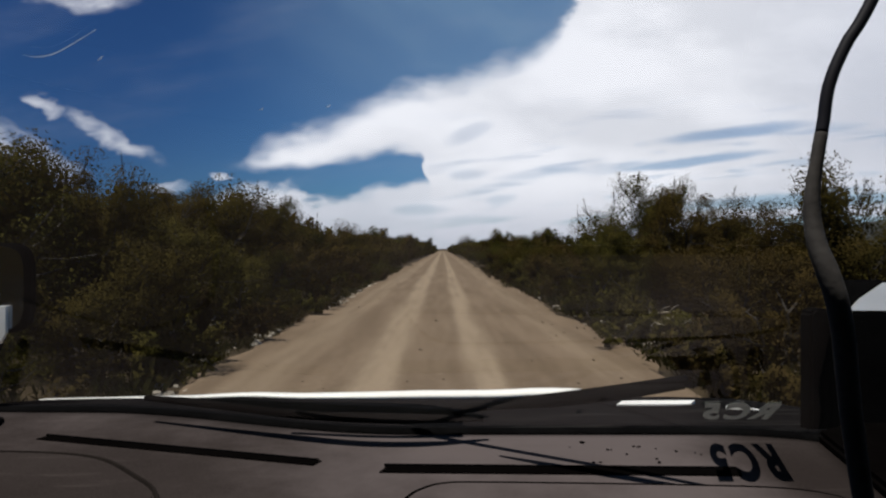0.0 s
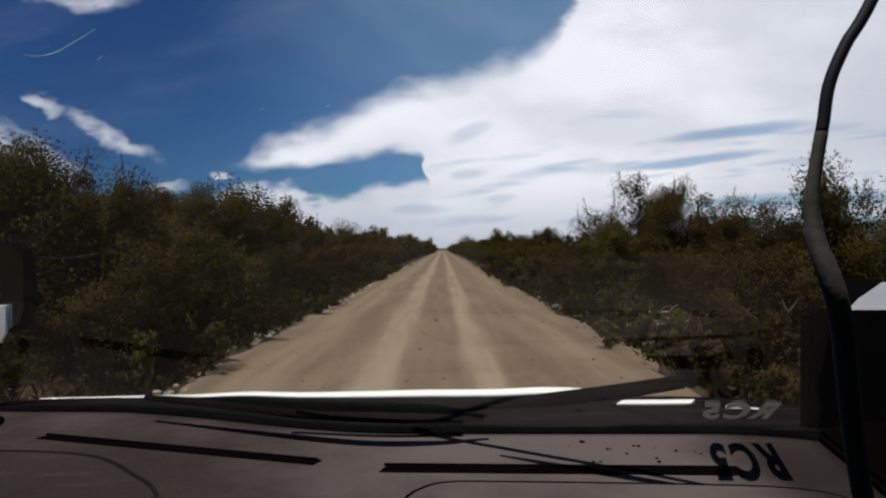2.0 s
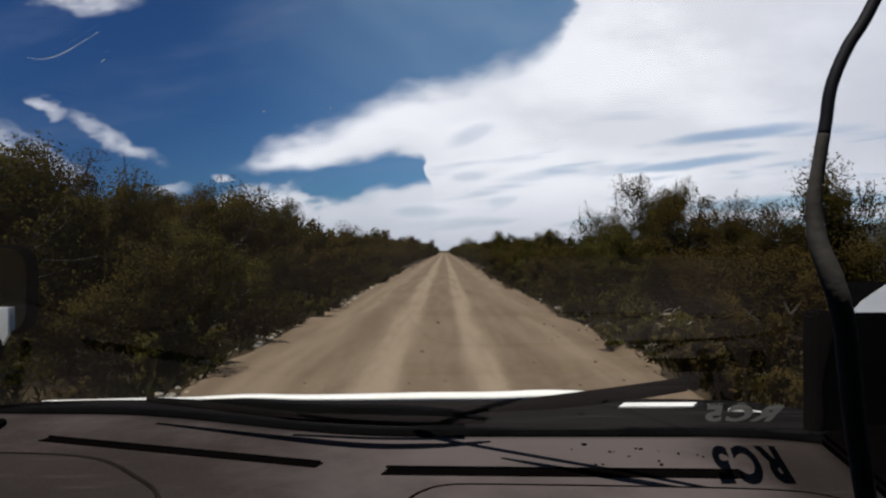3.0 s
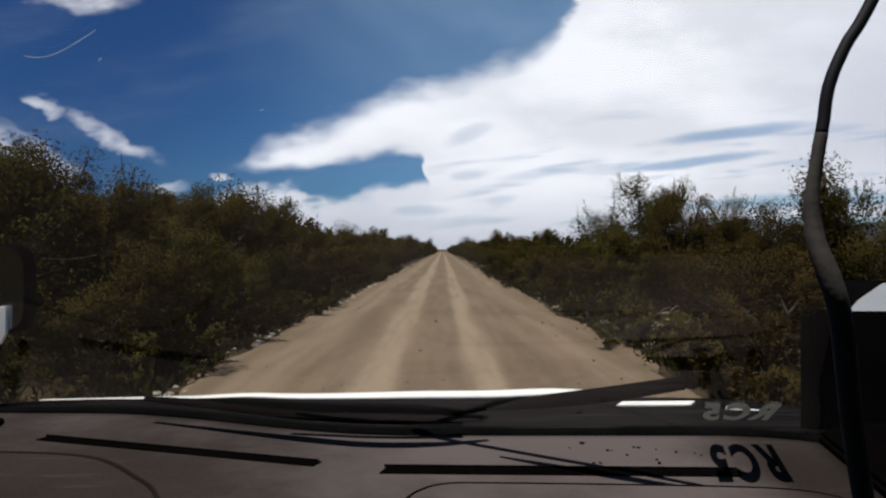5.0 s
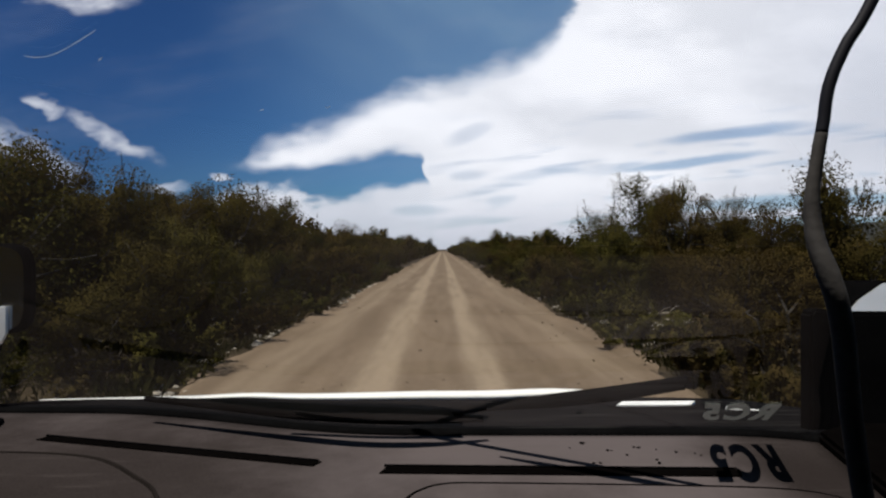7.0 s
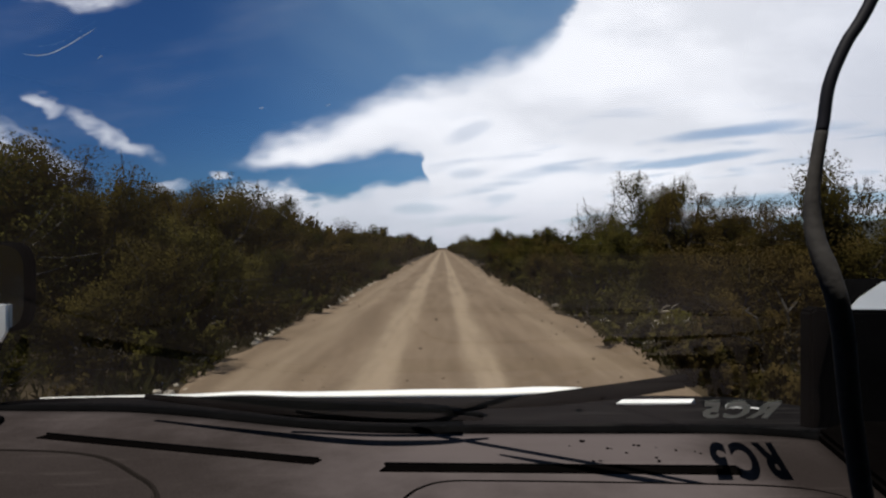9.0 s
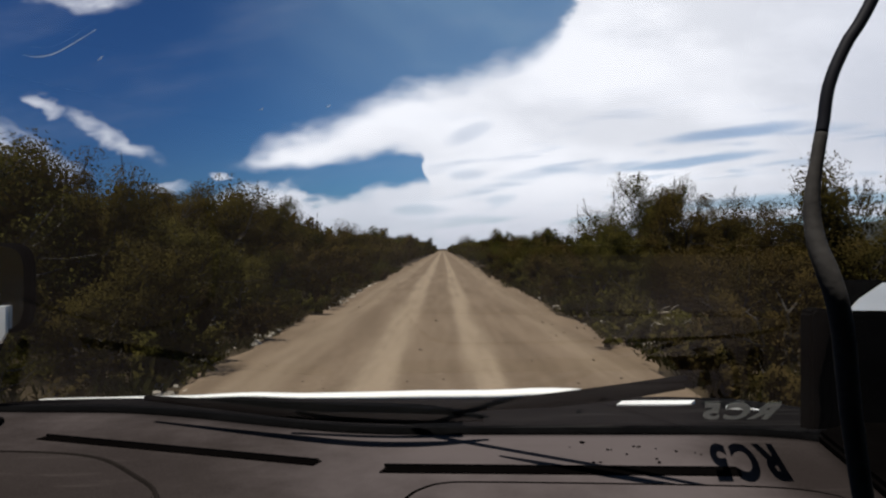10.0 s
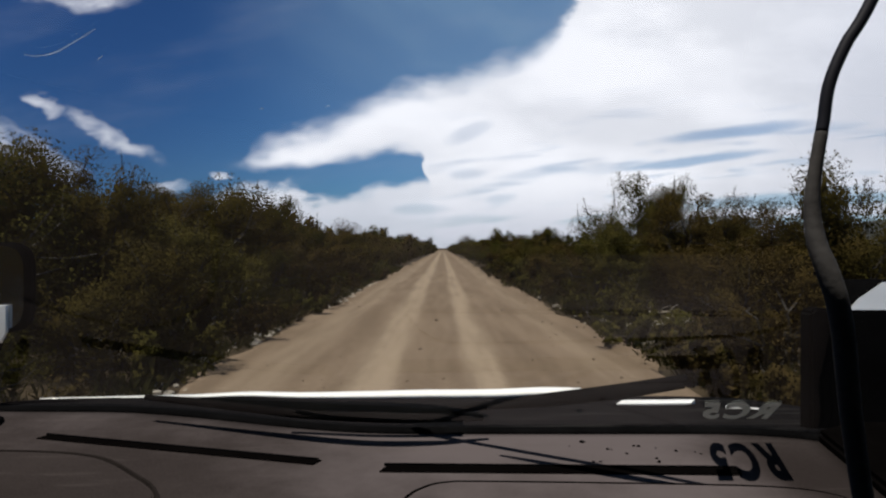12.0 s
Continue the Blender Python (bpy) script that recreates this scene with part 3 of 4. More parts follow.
def plant_all():
    rng = random.Random(7)
    # heights of the hedge along the road, by side: (from y, to y, factor)
    for side in (-1, 1):
        edge = LEFT if side < 0 else RIGHT
        base = 1.02 if side < 0 else 0.76
        for row, (off, tall) in enumerate(((1.25, 0.62), (3.1, 1.0), (5.6, 1.12), (8.6, 1.12))):
            y = 2.6 + row * 0.7
            while y < 17:
                if side > 0 and row == 0 and 9.0 < y < 12.5:
                    y += 1.2
                    continue
                k = rng.choice(KINDS["near"] + KINDS["near"][1:2] if row < 2 or y > 9 and row < 3 else KINDS["mid"])
                s = base * (tall if side < 0 or row else 0.80) * (0.82 if side > 0 and row > 1 else 1.0) * (0.85 + 0.32 * rng.random())
                plant(k, edge + side * (off + rng.uniform(-0.45, 0.5)), y, s, 0.9 + 0.22 * rng.random(), rng)
                y += (2.1 if side < 0 or row else 1.6) + rng.random() * 0.9 + row * 0.25
        for row, (off, tall) in enumerate(((1.3, 0.62), (3.4, 1.0), (6.8, 1.1), (11.5, 1.1))):
            y = 17.5 + row
            while y < 75:
                k = rng.choice(KINDS["mid"] if row < 2 or y < 36 else KINDS["far"])
                s = base * (tall if side < 0 or row else 0.78) * (0.80 + 0.36 * rng.random()) * (1.0 if y > 30 else 0.98)
                plant(k, edge + side * (off + rng.uniform(-0.5, 0.7)), y, s, 0.85 + 0.3 * rng.random(), rng)
                y += 2.5 + rng.random() * 1.2 + row * 0.7
        for row, (off, tall) in enumerate(((1.9, 0.75), (5.5, 1.0), (11.0, 1.05))):
            y = 76 + row * 2
            while y < 330:
                k = rng.choice(KINDS["far"])
                s = tall * (1.22 if side < 0 else 1.08) * (0.80 + 0.36 * rng.random())
                plant(k, edge + side * (off + rng.uniform(-0.4, 0.8)), y, s, 0.85 + 0.3 * rng.random(), rng)
                y += 3.6 + rng.random() * 1.6 + row * 1.4
        y = 3.0
        while y < 40:
            k = rng.choice(KINDS["low"])
            plant(k, edge + side * (0.25 + rng.uniform(-0.2, 0.5)), y, 0.55 + 0.5 * rng.random(), 0.9 + 0.3 * rng.random(), rng)
            y += 0.9 + rng.random() * 1.5
        y = -3.0
        while y > -34:
            plant(rng.choice(KINDS["mid"]), edge + side * rng.uniform(1.2, 2.4), y, base * (0.8 + 0.3 * rng.random()), 1.0, rng)
            y -= 2.0 + rng.random()
    for x, y, s, tall in ((5.6, 16.5, 0.88, 1.0), (9.0, 26.0, 0.8, 1.0), (-7.0, 25.0, 0.9, 1.0)):
        plant(TREE, x, y, s, tall, rng)
    for x, y, s, tall in ((-6.9, 9.0, 0.86, 1.0), (-6.0, 12.6, 0.80, 0.95), (-6.2, 15.5, 0.86, 1.0), (6.1, 13.2, 0.80, 0.95)):
        plant(BIG_BUSH, x, y, s, tall, rng)
    for x, y, s, tall in ((-7.2, 17.5, 0.76, 0.98), (-6.4, 27.0, 0.74, 0.95), (-7.2, 38.0, 0.72, 0.95), (7.6, 47.0, 0.72, 0.9), (-5.6, 80.0, 0.70, 0.95), (5.8, 66.0, 0.74, 0.95), (-6.0, 120.0, 1.0, 0.95), (6.2, 135.0, 1.0, 0.95)):
        plant(ROUND_TREE, x, y, s, tall, rng)


plant_all()


def build_far_scrub():
    rng = random.Random(3)
    verts, faces = [], []
    for _ in range(42000):
        y = 18 + 480 * rng.random() ** 1.6
        side = rng.choice((-1, 1))
        x = side * (16 + (y * 0.95 + 10) * rng.random())
        h = (1.6 + 0.9 * noise.noise(Vector((x * 0.12, y * 0.12, 0)))) * (0.25 + 0.75 * rng.random())
        n = Vector((rng.gauss(0, 1), rng.gauss(0, 1), rng.gauss(0.7, 1))).normalized()
        leaf_quad(verts, faces, Vector((x, y, 0.1 + h)), n, 0.16 + 0.0022 * y, rng)
    me = bpy.data.meshes.new("far_scrub")
    me.from_pydata([tuple(v) for v in verts], [], faces)
    me.materials.append(LEAF_OLIVE)
    tagged(new("far_scrub", me), "endless low olive scrub behind the roadside bushes", "scrub", kind="stuff")


def build_grass():
    rng = random.Random(5)
    verts, faces = [], []
    for _ in range(1500):
        side = rng.choice((-1, 1))
        edge = LEFT if side < 0 else RIGHT
        y = 3 + 42 * rng.random() ** 1.3
        x = edge + side * (abs(rng.gauss(0.35, 0.5)) - 0.1)
        z = ground_z(x, y) - 0.01
        for _b in range(9):
            a = rng.random() * math.tau
            h, r = 0.10 + 0.22 * rng.random(), 0.05 + 0.12 * rng.random()
            o = Vector((x + rng.gauss(0, 0.04), y + rng.gauss(0, 0.04), z))
            tip = o + Vector((math.cos(a) * r, math.sin(a) * r, h))
            s = Vector((-math.sin(a), math.cos(a), 0)) * 0.006
            i = len(verts)
            verts += [o - s, o + s, o.lerp(tip, 0.6) + s * 0.7 + Vector((0, 0, 0.03)), tip]
            faces.append((i, i + 1, i + 2, i + 3))
    me = bpy.data.meshes.new("verge_grass")
    me.from_pydata([tuple(v) for v in verts], [], faces)
    me.materials.append(STRAW)
    tagged(new("verge_grass", me), "thin dry grass tufts along the road's edges", "grass", kind="stuff")


def stone_mesh(seed):
    bm = bmesh.new()
    bmesh.ops.create_icosphere(bm, subdivisions=2, radius=0.5)
    for v in bm.verts:
        v.co *= 1 + 0.35 * noise.noise(v.co * 1.7 + Vector((seed, 0, 0)))
        v.co.z = max(v.co.z * 0.6, -0.2)
    me = bpy.data.meshes.new("stone")
    bm.to_mesh(me)
    bm.free()
    me.materials.append(STONE)
    return me


def build_stones():
    rng = random.Random(9)
    kinds = [stone_mesh(k * 3.7) for k in range(4)]
    for _ in range(230):
        side = rng.choice((-1, -1, 1))
        edge = LEFT if side < 0 else RIGHT
        y = 4.5 + 22 * rng.random() ** 1.3
        x = edge + edge_wander(y, 1 if side < 0 else 2) + side * rng.uniform(-0.25, 0.6)
        s = 0.05 + 0.16 * rng.random() ** 2.5
        ob = new("stone", rng.choice(kinds))
        ob.matrix_basis = Matrix.LocRotScale((x, y, ground_z(x, y) + s * 0.12), Euler((0, 0, rng.random() * 6)), (s * rng.uniform(0.8, 1.5), s, s))
        tagged(ob, "pale rough stone lying on the verge", "stone", group="verge stones")
    for x, y, w, turn in ((3.75, 10.9, 0.95, 0.15), (4.55, 11.3, 0.80, 0.5), (3.35, 11.9, 0.50, 0.9), (4.15, 10.2, 0.42, 0.9), (-4.0, 9.3, 0.34, 0.4), (3.3, 14.5, 0.40, 1.2)):
        ob = new("flat_rock", rng.choice(kinds))
        ob.matrix_basis = Matrix.LocRotScale((x, y, ground_z(x, y) + 0.04), Euler((0.05, 0.04, turn)), (w, w * 0.7, w * 0.35))
        tagged(ob, "pale flat rock slab lying in the verge", "rock", group="verge stones")
    bm = bmesh.new()
    for _ in range(210):
        y = 4.5 + 26 * rng.random() ** 1.4
        x = rng.uniform(LEFT + 0.2, RIGHT - 0.2)
        if abs(x + 0.82) < 0.3 or abs(x - 0.5) < 0.3:
            continue
        s = 0.007 + 0.030 * rng.random() ** 4
        bmesh.ops.create_icosphere(bm, subdivisions=1, radius=s, matrix=Matrix.LocRotScale((x, y, s * 0.3), Euler((rng.random(), rng.random(), 0)), (1.3, 1.0, 0.7)))
    tagged(part("road_pebbles", bm, CLOD), "loose pebbles scattered over the dirt road", "pebbles", kind="stuff")


def build_deadwood():
    rng = random.Random(4)
    for x, y, turn, length in ((3.9, 9.6, 0.35, 1.7), (4.3, 12.1, -0.2, 1.2), (-4.1, 9.6, 0.5, 0.9)):
        bm = bmesh.new()
        pts = arc_line([(-length / 2, 0, 0.05), (-length / 6, 0.05, 0.09), (length / 5, -0.04, 0.12), (length / 2, 0.03, 0.16)], 4)
        tube(bm, pts, [0.035 * (1 - 0.05 * i) for i in range(len(pts))], 7)
        for k in (4, 7, 9):
            q = pts[k] + Vector((0.18, rng.uniform(-0.3, 0.3), 0.16))
            tube(bm, [pts[k], (pts[k] + q) / 2 + Vector((0, 0, 0.03)), q], [0.014, 0.010, 0.005], 5)
        ob = smooth(part("fallen_branch", bm, DEADWOOD))
        ob.matrix_basis = Matrix.LocRotScale((x, y, ground_z(x, y)), Euler((0, 0, turn)), None)
        tagged(ob, "bleached dead branch lying in the verge", "branch", group="dead branches")


build_far_scrub()
build_grass()
build_stones()
build_deadwood()

# ---- the car round the camera ----
DASH_Z = EYE - 0.28
SLOPE = math.tan(radians(25.4))
MID = -0.13


def base_y(x):
    """Where the glass meets the dashboard, across the car."""
    t = min(1.0, max(0.0, (-0.05 - x) / 0.55))
    r = max(0.0, x - 0.40)
    return 0.895 + 0.12 * t * t * (3 - 2 * t) + 0.02 * max(0.0, -0.6 - x) - 0.35 * r * r * 4


def glass_z(x, y):
    return DASH_Z + (base_y(x) + 0.004 - y) * SLOPE


def dash_back(x):
    """The dashboard's unseen edge towards the seats, cut short at right to dim its windscreen reflection."""
    t = min(1.0, max(0.0, (x + 0.02) / 0.12))
    return 0.42 + 0.175 * t * t * (3 - 2 * t)


def dash_z(x, y):
    z = DASH_Z - 0.055 * max(0.0, (dash_back(x) + 0.045 - y) / 0.045) ** 2
    return z - 0.06 * max(0.0, abs(x - MID) - 0.62) ** 2


def bar(bm, a, b, width, z0, z1, lean=0.0):
    """A long thin box from a to b on the dashboard, ends cut square to the car."""
    h = width / 2
    ring = [(a[0] - lean, a[1] - h), (b[0] - lean, b[1] - h), (b[0] + lean, b[1] + h), (a[0] + lean, a[1] + h)]
    lo = [bm.verts.new((x, y, z0)) for x, y in ring]
    hi = [bm.verts.new((x, y, z1)) for x, y in ring]
    bm.faces.new(hi)
    bm.faces.new(lo[::-1])
    for i in range(4):
        bm.faces.new((lo[i], lo[(i + 1) % 4], hi[(i + 1) % 4], hi[i]))
    return bm


def raised_lid(bm, outline, z0, z1, r):
    lo = [bm.verts.new((x, y, z0)) for x, y in outline]
    hi = [bm.verts.new((x, y, z1)) for x, y in outline]
    top = bm.faces.new(hi)
    bm.faces.new(lo[::-1])
    for i in range(len(lo)):
        j = (i + 1) % len(lo)
        bm.faces.new((lo[i], lo[j], hi[j], hi[i]))
    bmesh.ops.recalc_face_normals(bm, faces=bm.faces[:])
    bmesh.ops.bevel(bm, geom=list(top.edges), offset=r, segments=2, affect="EDGES")
    return bm


def lettering(text, tall, wide, mat):
    curve = bpy.data.curves.new("lettering", "FONT")
    curve.body, curve.size, curve.shear, curve.offset, curve.space_character = text, 1.0, 0.0, 0.050, 1.28
    ob = new("lettering", curve)
    bpy.context.view_layer.update()
    me = bpy.data.meshes.new_from_object(ob.evaluated_get(bpy.context.evaluated_depsgraph_get()))
    bpy.data.objects.remove(ob)
    xs, ys = [v.co.x for v in me.vertices], [v.co.y for v in me.vertices]
    w, h = max(xs) - min(xs), max(ys) - min(ys)
    for v in me.vertices:
        v.co.x, v.co.y = (v.co.x - min(xs) - w / 2) / w * wide, (v.co.y - min(ys) - h / 2) / h * tall
    for v in me.vertices:
        v.co.x += 0.40 * v.co.y
    me.materials.clear()
    me.materials.append(mat)
    return me


def wheel(parent, x, y, out):
    bm = bmesh.new()
    prof = [(0.19, -0.09), (0.27, -0.10), (0.30, -0.085), (0.315, -0.05), (0.315, 0.05), (0.30, 0.085), (0.27, 0.10), (0.19, 0.09)]
    n = 28
    rings = [[bm.verts.new((w, r * math.cos(k * math.tau / n), r * math.sin(k * math.tau / n))) for r, w in prof] for k in range(n)]
    for k in range(n):
        a, b = rings[k], rings[(k + 1) % n]
        for i in range(len(prof) - 1):
            bm.faces.new((a[i], a[i + 1], b[i + 1], b[i]))
    hub = new("wheel")
    hub.parent = parent
    hub.location = (x, y, 0.30)
    smooth(part("tyre", bm, RUBBER, hub))
    bm = bmesh.new()
    bmesh.ops.create_cone(bm, cap_ends=True, segments=24, radius1=0.19, radius2=0.19, depth=0.13, matrix=Matrix.Rotation(math.pi / 2, 4, "Y"))
    bmesh.ops.create_cone(bm, cap_ends=True, segments=12, radius1=0.05, radius2=0.035, depth=0.05, matrix=Matrix.Translation((out * 0.08, 0, 0)) @ Matrix.Rotation(math.pi / 2, 4, "Y"))
    part("rim", bm, STEEL, hub)


def build_car():
    car = new("car")
    tagged(car, "white car with matt black bonnet and grey dashboard on dirt road", "car")
    x0, x1 = MID - 0.92, MID + 0.92
    # dashboard top
    xs = span(-0.94, 0.548, 56)
    grid = []
    for j in range(25):
        ys = [dash_back(x) + (base_y(x) - 0.012 - dash_back(x)) * (j / 24) ** 1.3 for x in xs]
        # the passenger's end draws in towards the seat
        ends = [x - max(0.0, x) / 0.548 * 0.25 * max(0.0, 0.864 - y) for x, y in zip(xs, ys)]
        grid.append([(x, y, dash_z(x, y)) for x, y in zip(ends, ys)])
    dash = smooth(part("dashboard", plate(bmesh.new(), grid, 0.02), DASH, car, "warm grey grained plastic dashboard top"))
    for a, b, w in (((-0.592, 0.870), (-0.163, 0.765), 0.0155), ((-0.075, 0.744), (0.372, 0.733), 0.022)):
        # no recess: a flat bar whose near-black colour stands for the slot's shade
        part("defroster_slot", bar(bmesh.new(), a, b, w, DASH_Z - 0.004, DASH_Z + 0.0015, 0.004), SLOT, dash, "long defroster slot, its inner shade painted black")
        rim = bmesh.new()
        bar(rim, (a[0], a[1] + w / 2 + 0.002), (b[0], b[1] + w / 2 + 0.002), 0.003, DASH_Z - 0.004, DASH_Z + 0.003)
        part("slot_rim", rim, BLACK, dash)
    hood = arc_line([(-0.92, 0.792, 0), (-0.70, 0.800, 0), (-0.56, 0.800, 0), (-0.46, 0.778, 0), (-0.385, 0.722, 0), (-0.325, 0.660, 0), (-0.29, 0.56, 0), (-0.28, 0.475, 0)], 5)
    part("instrument_hood", raised_lid(bmesh.new(), [(p.x, p.y) for p in hood] + [(-0.92, 0.475)], DASH_Z - 0.012, DASH_Z + 0.003, 0.002), DASH, dash, "raised hood over the instruments")
    lid = arc_line([(-0.046, 0.634, 0), (-0.040, 0.650, 0), (-0.028, 0.670, 0), (0.0, 0.690, 0), (0.06, 0.693, 0), (0.30, 0.684, 0), (0.40, 0.674, 0), (0.440, 0.655, 0), (0.446, 0.642, 0)], 5)
    part("airbag_lid", raised_lid(bmesh.new(), [(p.x, p.y) for p in lid], DASH_Z - 0.012, DASH_Z + 0.005, 0.003), DASH, dash, "raised lid with a dark seam")
    seam = bmesh.new()
    tube(seam, [Vector((p.x, p.y + 0.004, DASH_Z + 0.001)) for p in lid], [0.0030] * len(lid), 5)
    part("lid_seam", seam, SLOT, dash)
    seam = bmesh.new()
    tube(seam, [Vector((p.x + 0.002, p.y + 0.004, DASH_Z + 0.001)) for p in hood], [0.0027] * len(hood), 5)
    part("hood_seam", seam, SEAM, dash)
    rng = random.Random(21)
    for _ in range(16):
        bm = bmesh.new()
        s = 0.0010 + 0.0016 * rng.random()
        p = (rng.uniform(0.16, 0.36), rng.uniform(0.765, 0.852))
        bmesh.ops.create_icosphere(bm, subdivisions=1, radius=s, matrix=Matrix.LocRotScale((p[0], p[1], DASH_Z + 0.001), Euler((0, 0, rng.random() * 3)), (1.0 + 1.6 * rng.random(), 1, 0.4)))
        part("dirt_speck", bm, SLOT, dash)
    bm = bmesh.new()
    bmesh.ops.create_uvsphere(bm, u_segments=14, v_segments=8, radius=1.0, matrix=Matrix.LocRotScale((-0.708, 0.925, DASH_Z + 0.002), Euler((0, 0, 0.3)), (0.010, 0.036, 0.010)))
    smooth(part("demist_nozzle", bm, BLACK, dash, "small black side nozzle"))
    # black trim between dashboard and glass
    xs = span(-0.96, 0.62, 50)
    grid = [[(x, base_y(x) + dy, DASH_Z + dz) for x in xs] for dy, dz in ((-0.011, 0.001), (-0.008, 0.006), (0.002, 0.007), (0.020, 0.000), (0.03, -0.03))]
    smooth(part("screen_seal", plate(bmesh.new(), grid, 0.012), BLACK, car, "black rubber seal at the foot of the windscreen"))
    # windscreen
    bm = bmesh.new()
    xs = span(MID - 0.84, 0.605, 48)
    rows = []
    for j in range(13):
        s = j / 12
        line = []
        for x in xs:
            y = base_y(x) * (1 - s) + (0.02 + 0.02 * s) * s
            line.append(bm.verts.new((x, y, glass_z(x, y))))
        rows.append(line)
    for a, b in zip(rows, rows[1:]):
        for i in range(len(xs) - 1):
            bm.faces.new((a[i], a[i + 1], b[i + 1], b[i]))
    screen = smooth(part("windscreen", bm, GLASS, car, "slightly dusty clear windscreen glass"))
    screen.visible_shadow = False
    def glass_at(side, rise):
        """Where a straight way ahead, leaning that much aside and up, meets the glass."""
        y = 0.3
        for _ in range(6):
            y = (DASH_Z - EYE + (base_y(side * y) + 0.004) * SLOPE) / (rise + SLOPE)
        return Vector((side * y, y, EYE + rise * y))
    for line in (((-0.590, 0.384), (-0.625, 0.362), (-0.660, 0.343), (-0.690, 0.337), (-0.712, 0.340)), ((-0.578, 0.338), (-0.586, 0.331)), ((-0.191, 0.2535), (-0.198, 0.2505)), ((-0.304, 0.2475), (-0.312, 0.2462))):
        bm = bmesh.new()
        pts = arc_line([glass_at(*p) - Vector((0, 0, 0.002)) for p in line], 4)
        tube(bm, pts, [0.00004 + 0.00005 * math.sin(math.pi * (i + 0.5) / len(pts)) for i in range(len(pts))], 5)
        part("glass_scratch", bm, SCORE, screen, "pale scratch in the windscreen")
    # class sticker on the glass, read from outside
    c = Vector((0.384, 0.762, 0.0))
    c.z = glass_z(c.x, c.y) + 0.003
    st = new("windscreen_sticker", lettering("RC5", 0.165, 0.092, VINYL))
    st.parent = car
    tagged(st, "pale class lettering sticker on the windscreen")
    up = Vector((0, -1, SLOPE - 0.06)).normalized()
    right = Vector((-1, 0, 0))
    n = right.cross(up)
    st.matrix_basis = Matrix.Translation(c) @ Matrix((right, up, n)).transposed().to_4x4()
    # wipers
    def on_glass(x, y, lift):
        return Vector((x, y, glass_z(x, y) + lift))
    for arm, blade in ((((-0.05, 0.890), (0.006, 0.8505), (0.12, 0.776), (0.199, 0.7252), (0.278, 0.668)), ((0.060, 0.781), (0.133, 0.736), (0.209, 0.691), (0.272, 0.660))),
                       (((0.02, 0.872), (-0.10, 0.868), (-0.24, 0.884)), ((0.058, 0.856), (-0.02, 0.836), (-0.128, 0.8356), (-0.269, 0.875), (-0.476, 0.944)))):
        wiper = new("wiper")
        wiper.parent = car
        bm = bmesh.new()
        pts = arc_line([on_glass(x, y, 0.022) for x, y in arm], 5)
        tube(bm, pts, [0.0074 - 0.002 * i / len(pts) for i in range(len(pts))], 6)
        smooth(part("wiper_arm", bm, BLACK, wiper))
        bm = bmesh.new()
        pts = arc_line([on_glass(x, y, 0.012) for x, y in blade], 6)
        tube(bm, pts, [(0.0095 if arm[0][0] < 0 else 0.0135) * min(1.0, 0.35 + 2.0 * min(i, len(pts) - 1 - i) / len(pts)) for i in range(len(pts))], 6)
        smooth(part("wiper_blade", bm, RUBBER, wiper))
    # bonnet
    front = 1.72

    def bonnet_z(x, y):
        q = (y - 0.95) / (front - 0.95)
        side = abs(x - MID) / 0.9
        return EYE - 0.292 - 0.132 * q - 0.012 * q * q + 0.010 * side ** 2 - 0.02 * max(0.0, side - 0.85) + 0.005 * math.exp(-((abs(x - MID) - 0.42) / 0.10) ** 2)

    def bonnet_y(x, q):
        lead = front - 0.42 * max(0.0, abs(x - MID) / 0.92 - 0.35) ** 2
        return base_y(x) + 0.05 + (lead - base_y(x) - 0.05) * q
    for name, mat, xa, xb, qa, qb, lift, lab in (("bonnet_film", ANTIGLARE, x0 + 0.02, 0.39, 0.0, 0.885, 0.0, "matt black anti-glare film"),
                                                 ("bonnet_edge", WHITE, x0 + 0.02, 0.39, 0.89, 1.0, 0.024, "bright white front edge of the bonnet"),
                                                 ("bonnet_film", ANTIGLARE, 0.393, x1 - 0.02, 0.0, 1.0, 0.000, "matt black anti-glare film")):
        xs = span(xa, xb, 40)
        grid = []
        for j in range(15):
            q = qa + (qb - qa) * j / 14
            up = lift * math.sin(math.pi * min(1.0, 0.15 + 0.85 * j / 14)) if mat is WHITE else lift
            grid.append([(x, bonnet_y(x, q), bonnet_z(x, bonnet_y(x, q)) + up * min(1.0, max(0.1, (x - x0 - 0.05) / 0.95))) for x in xs])
        smooth(part(name, plate(bmesh.new(), grid, 0.012), mat, car, lab))
    bm = bmesh.new()
    bar(bm, (0.405, 1.345), (0.575, 1.350), 0.034, bonnet_z(0.48, 1.35) - 0.004, bonnet_z(0.48, 1.35) + 0.007, 0.012)
    part("bonnet_marker", bm, WHITE, car, "small white strip on the bonnet")
    bm = bmesh.new()
    bar(bm, (0.592, 1.226), (0.650, 1.196), 0.0055, bonnet_z(0.62, 1.21) - 0.004, bonnet_z(0.62, 1.21) + 0.003, 0.003)
    part("bonnet_marker", bm, WHITE, car, "thin white strip on the bonnet")
    # nose, wings and sides
    bm = bmesh.new()
    box(bm, x0 + 0.04, x1 - 0.04, front - 0.22, front - 0.02, 0.34, bonnet_z(MID, front) - 0.03, 0.04)
    smooth(part("nose", bm, WHITE, car))
    bm = bmesh.new()
    box(bm, x0 + 0.02, x1 - 0.02, front - 0.10, front + 0.06, 0.28, 0.55, 0.05)
    smooth(part("bumper", bm, BLACK, car))
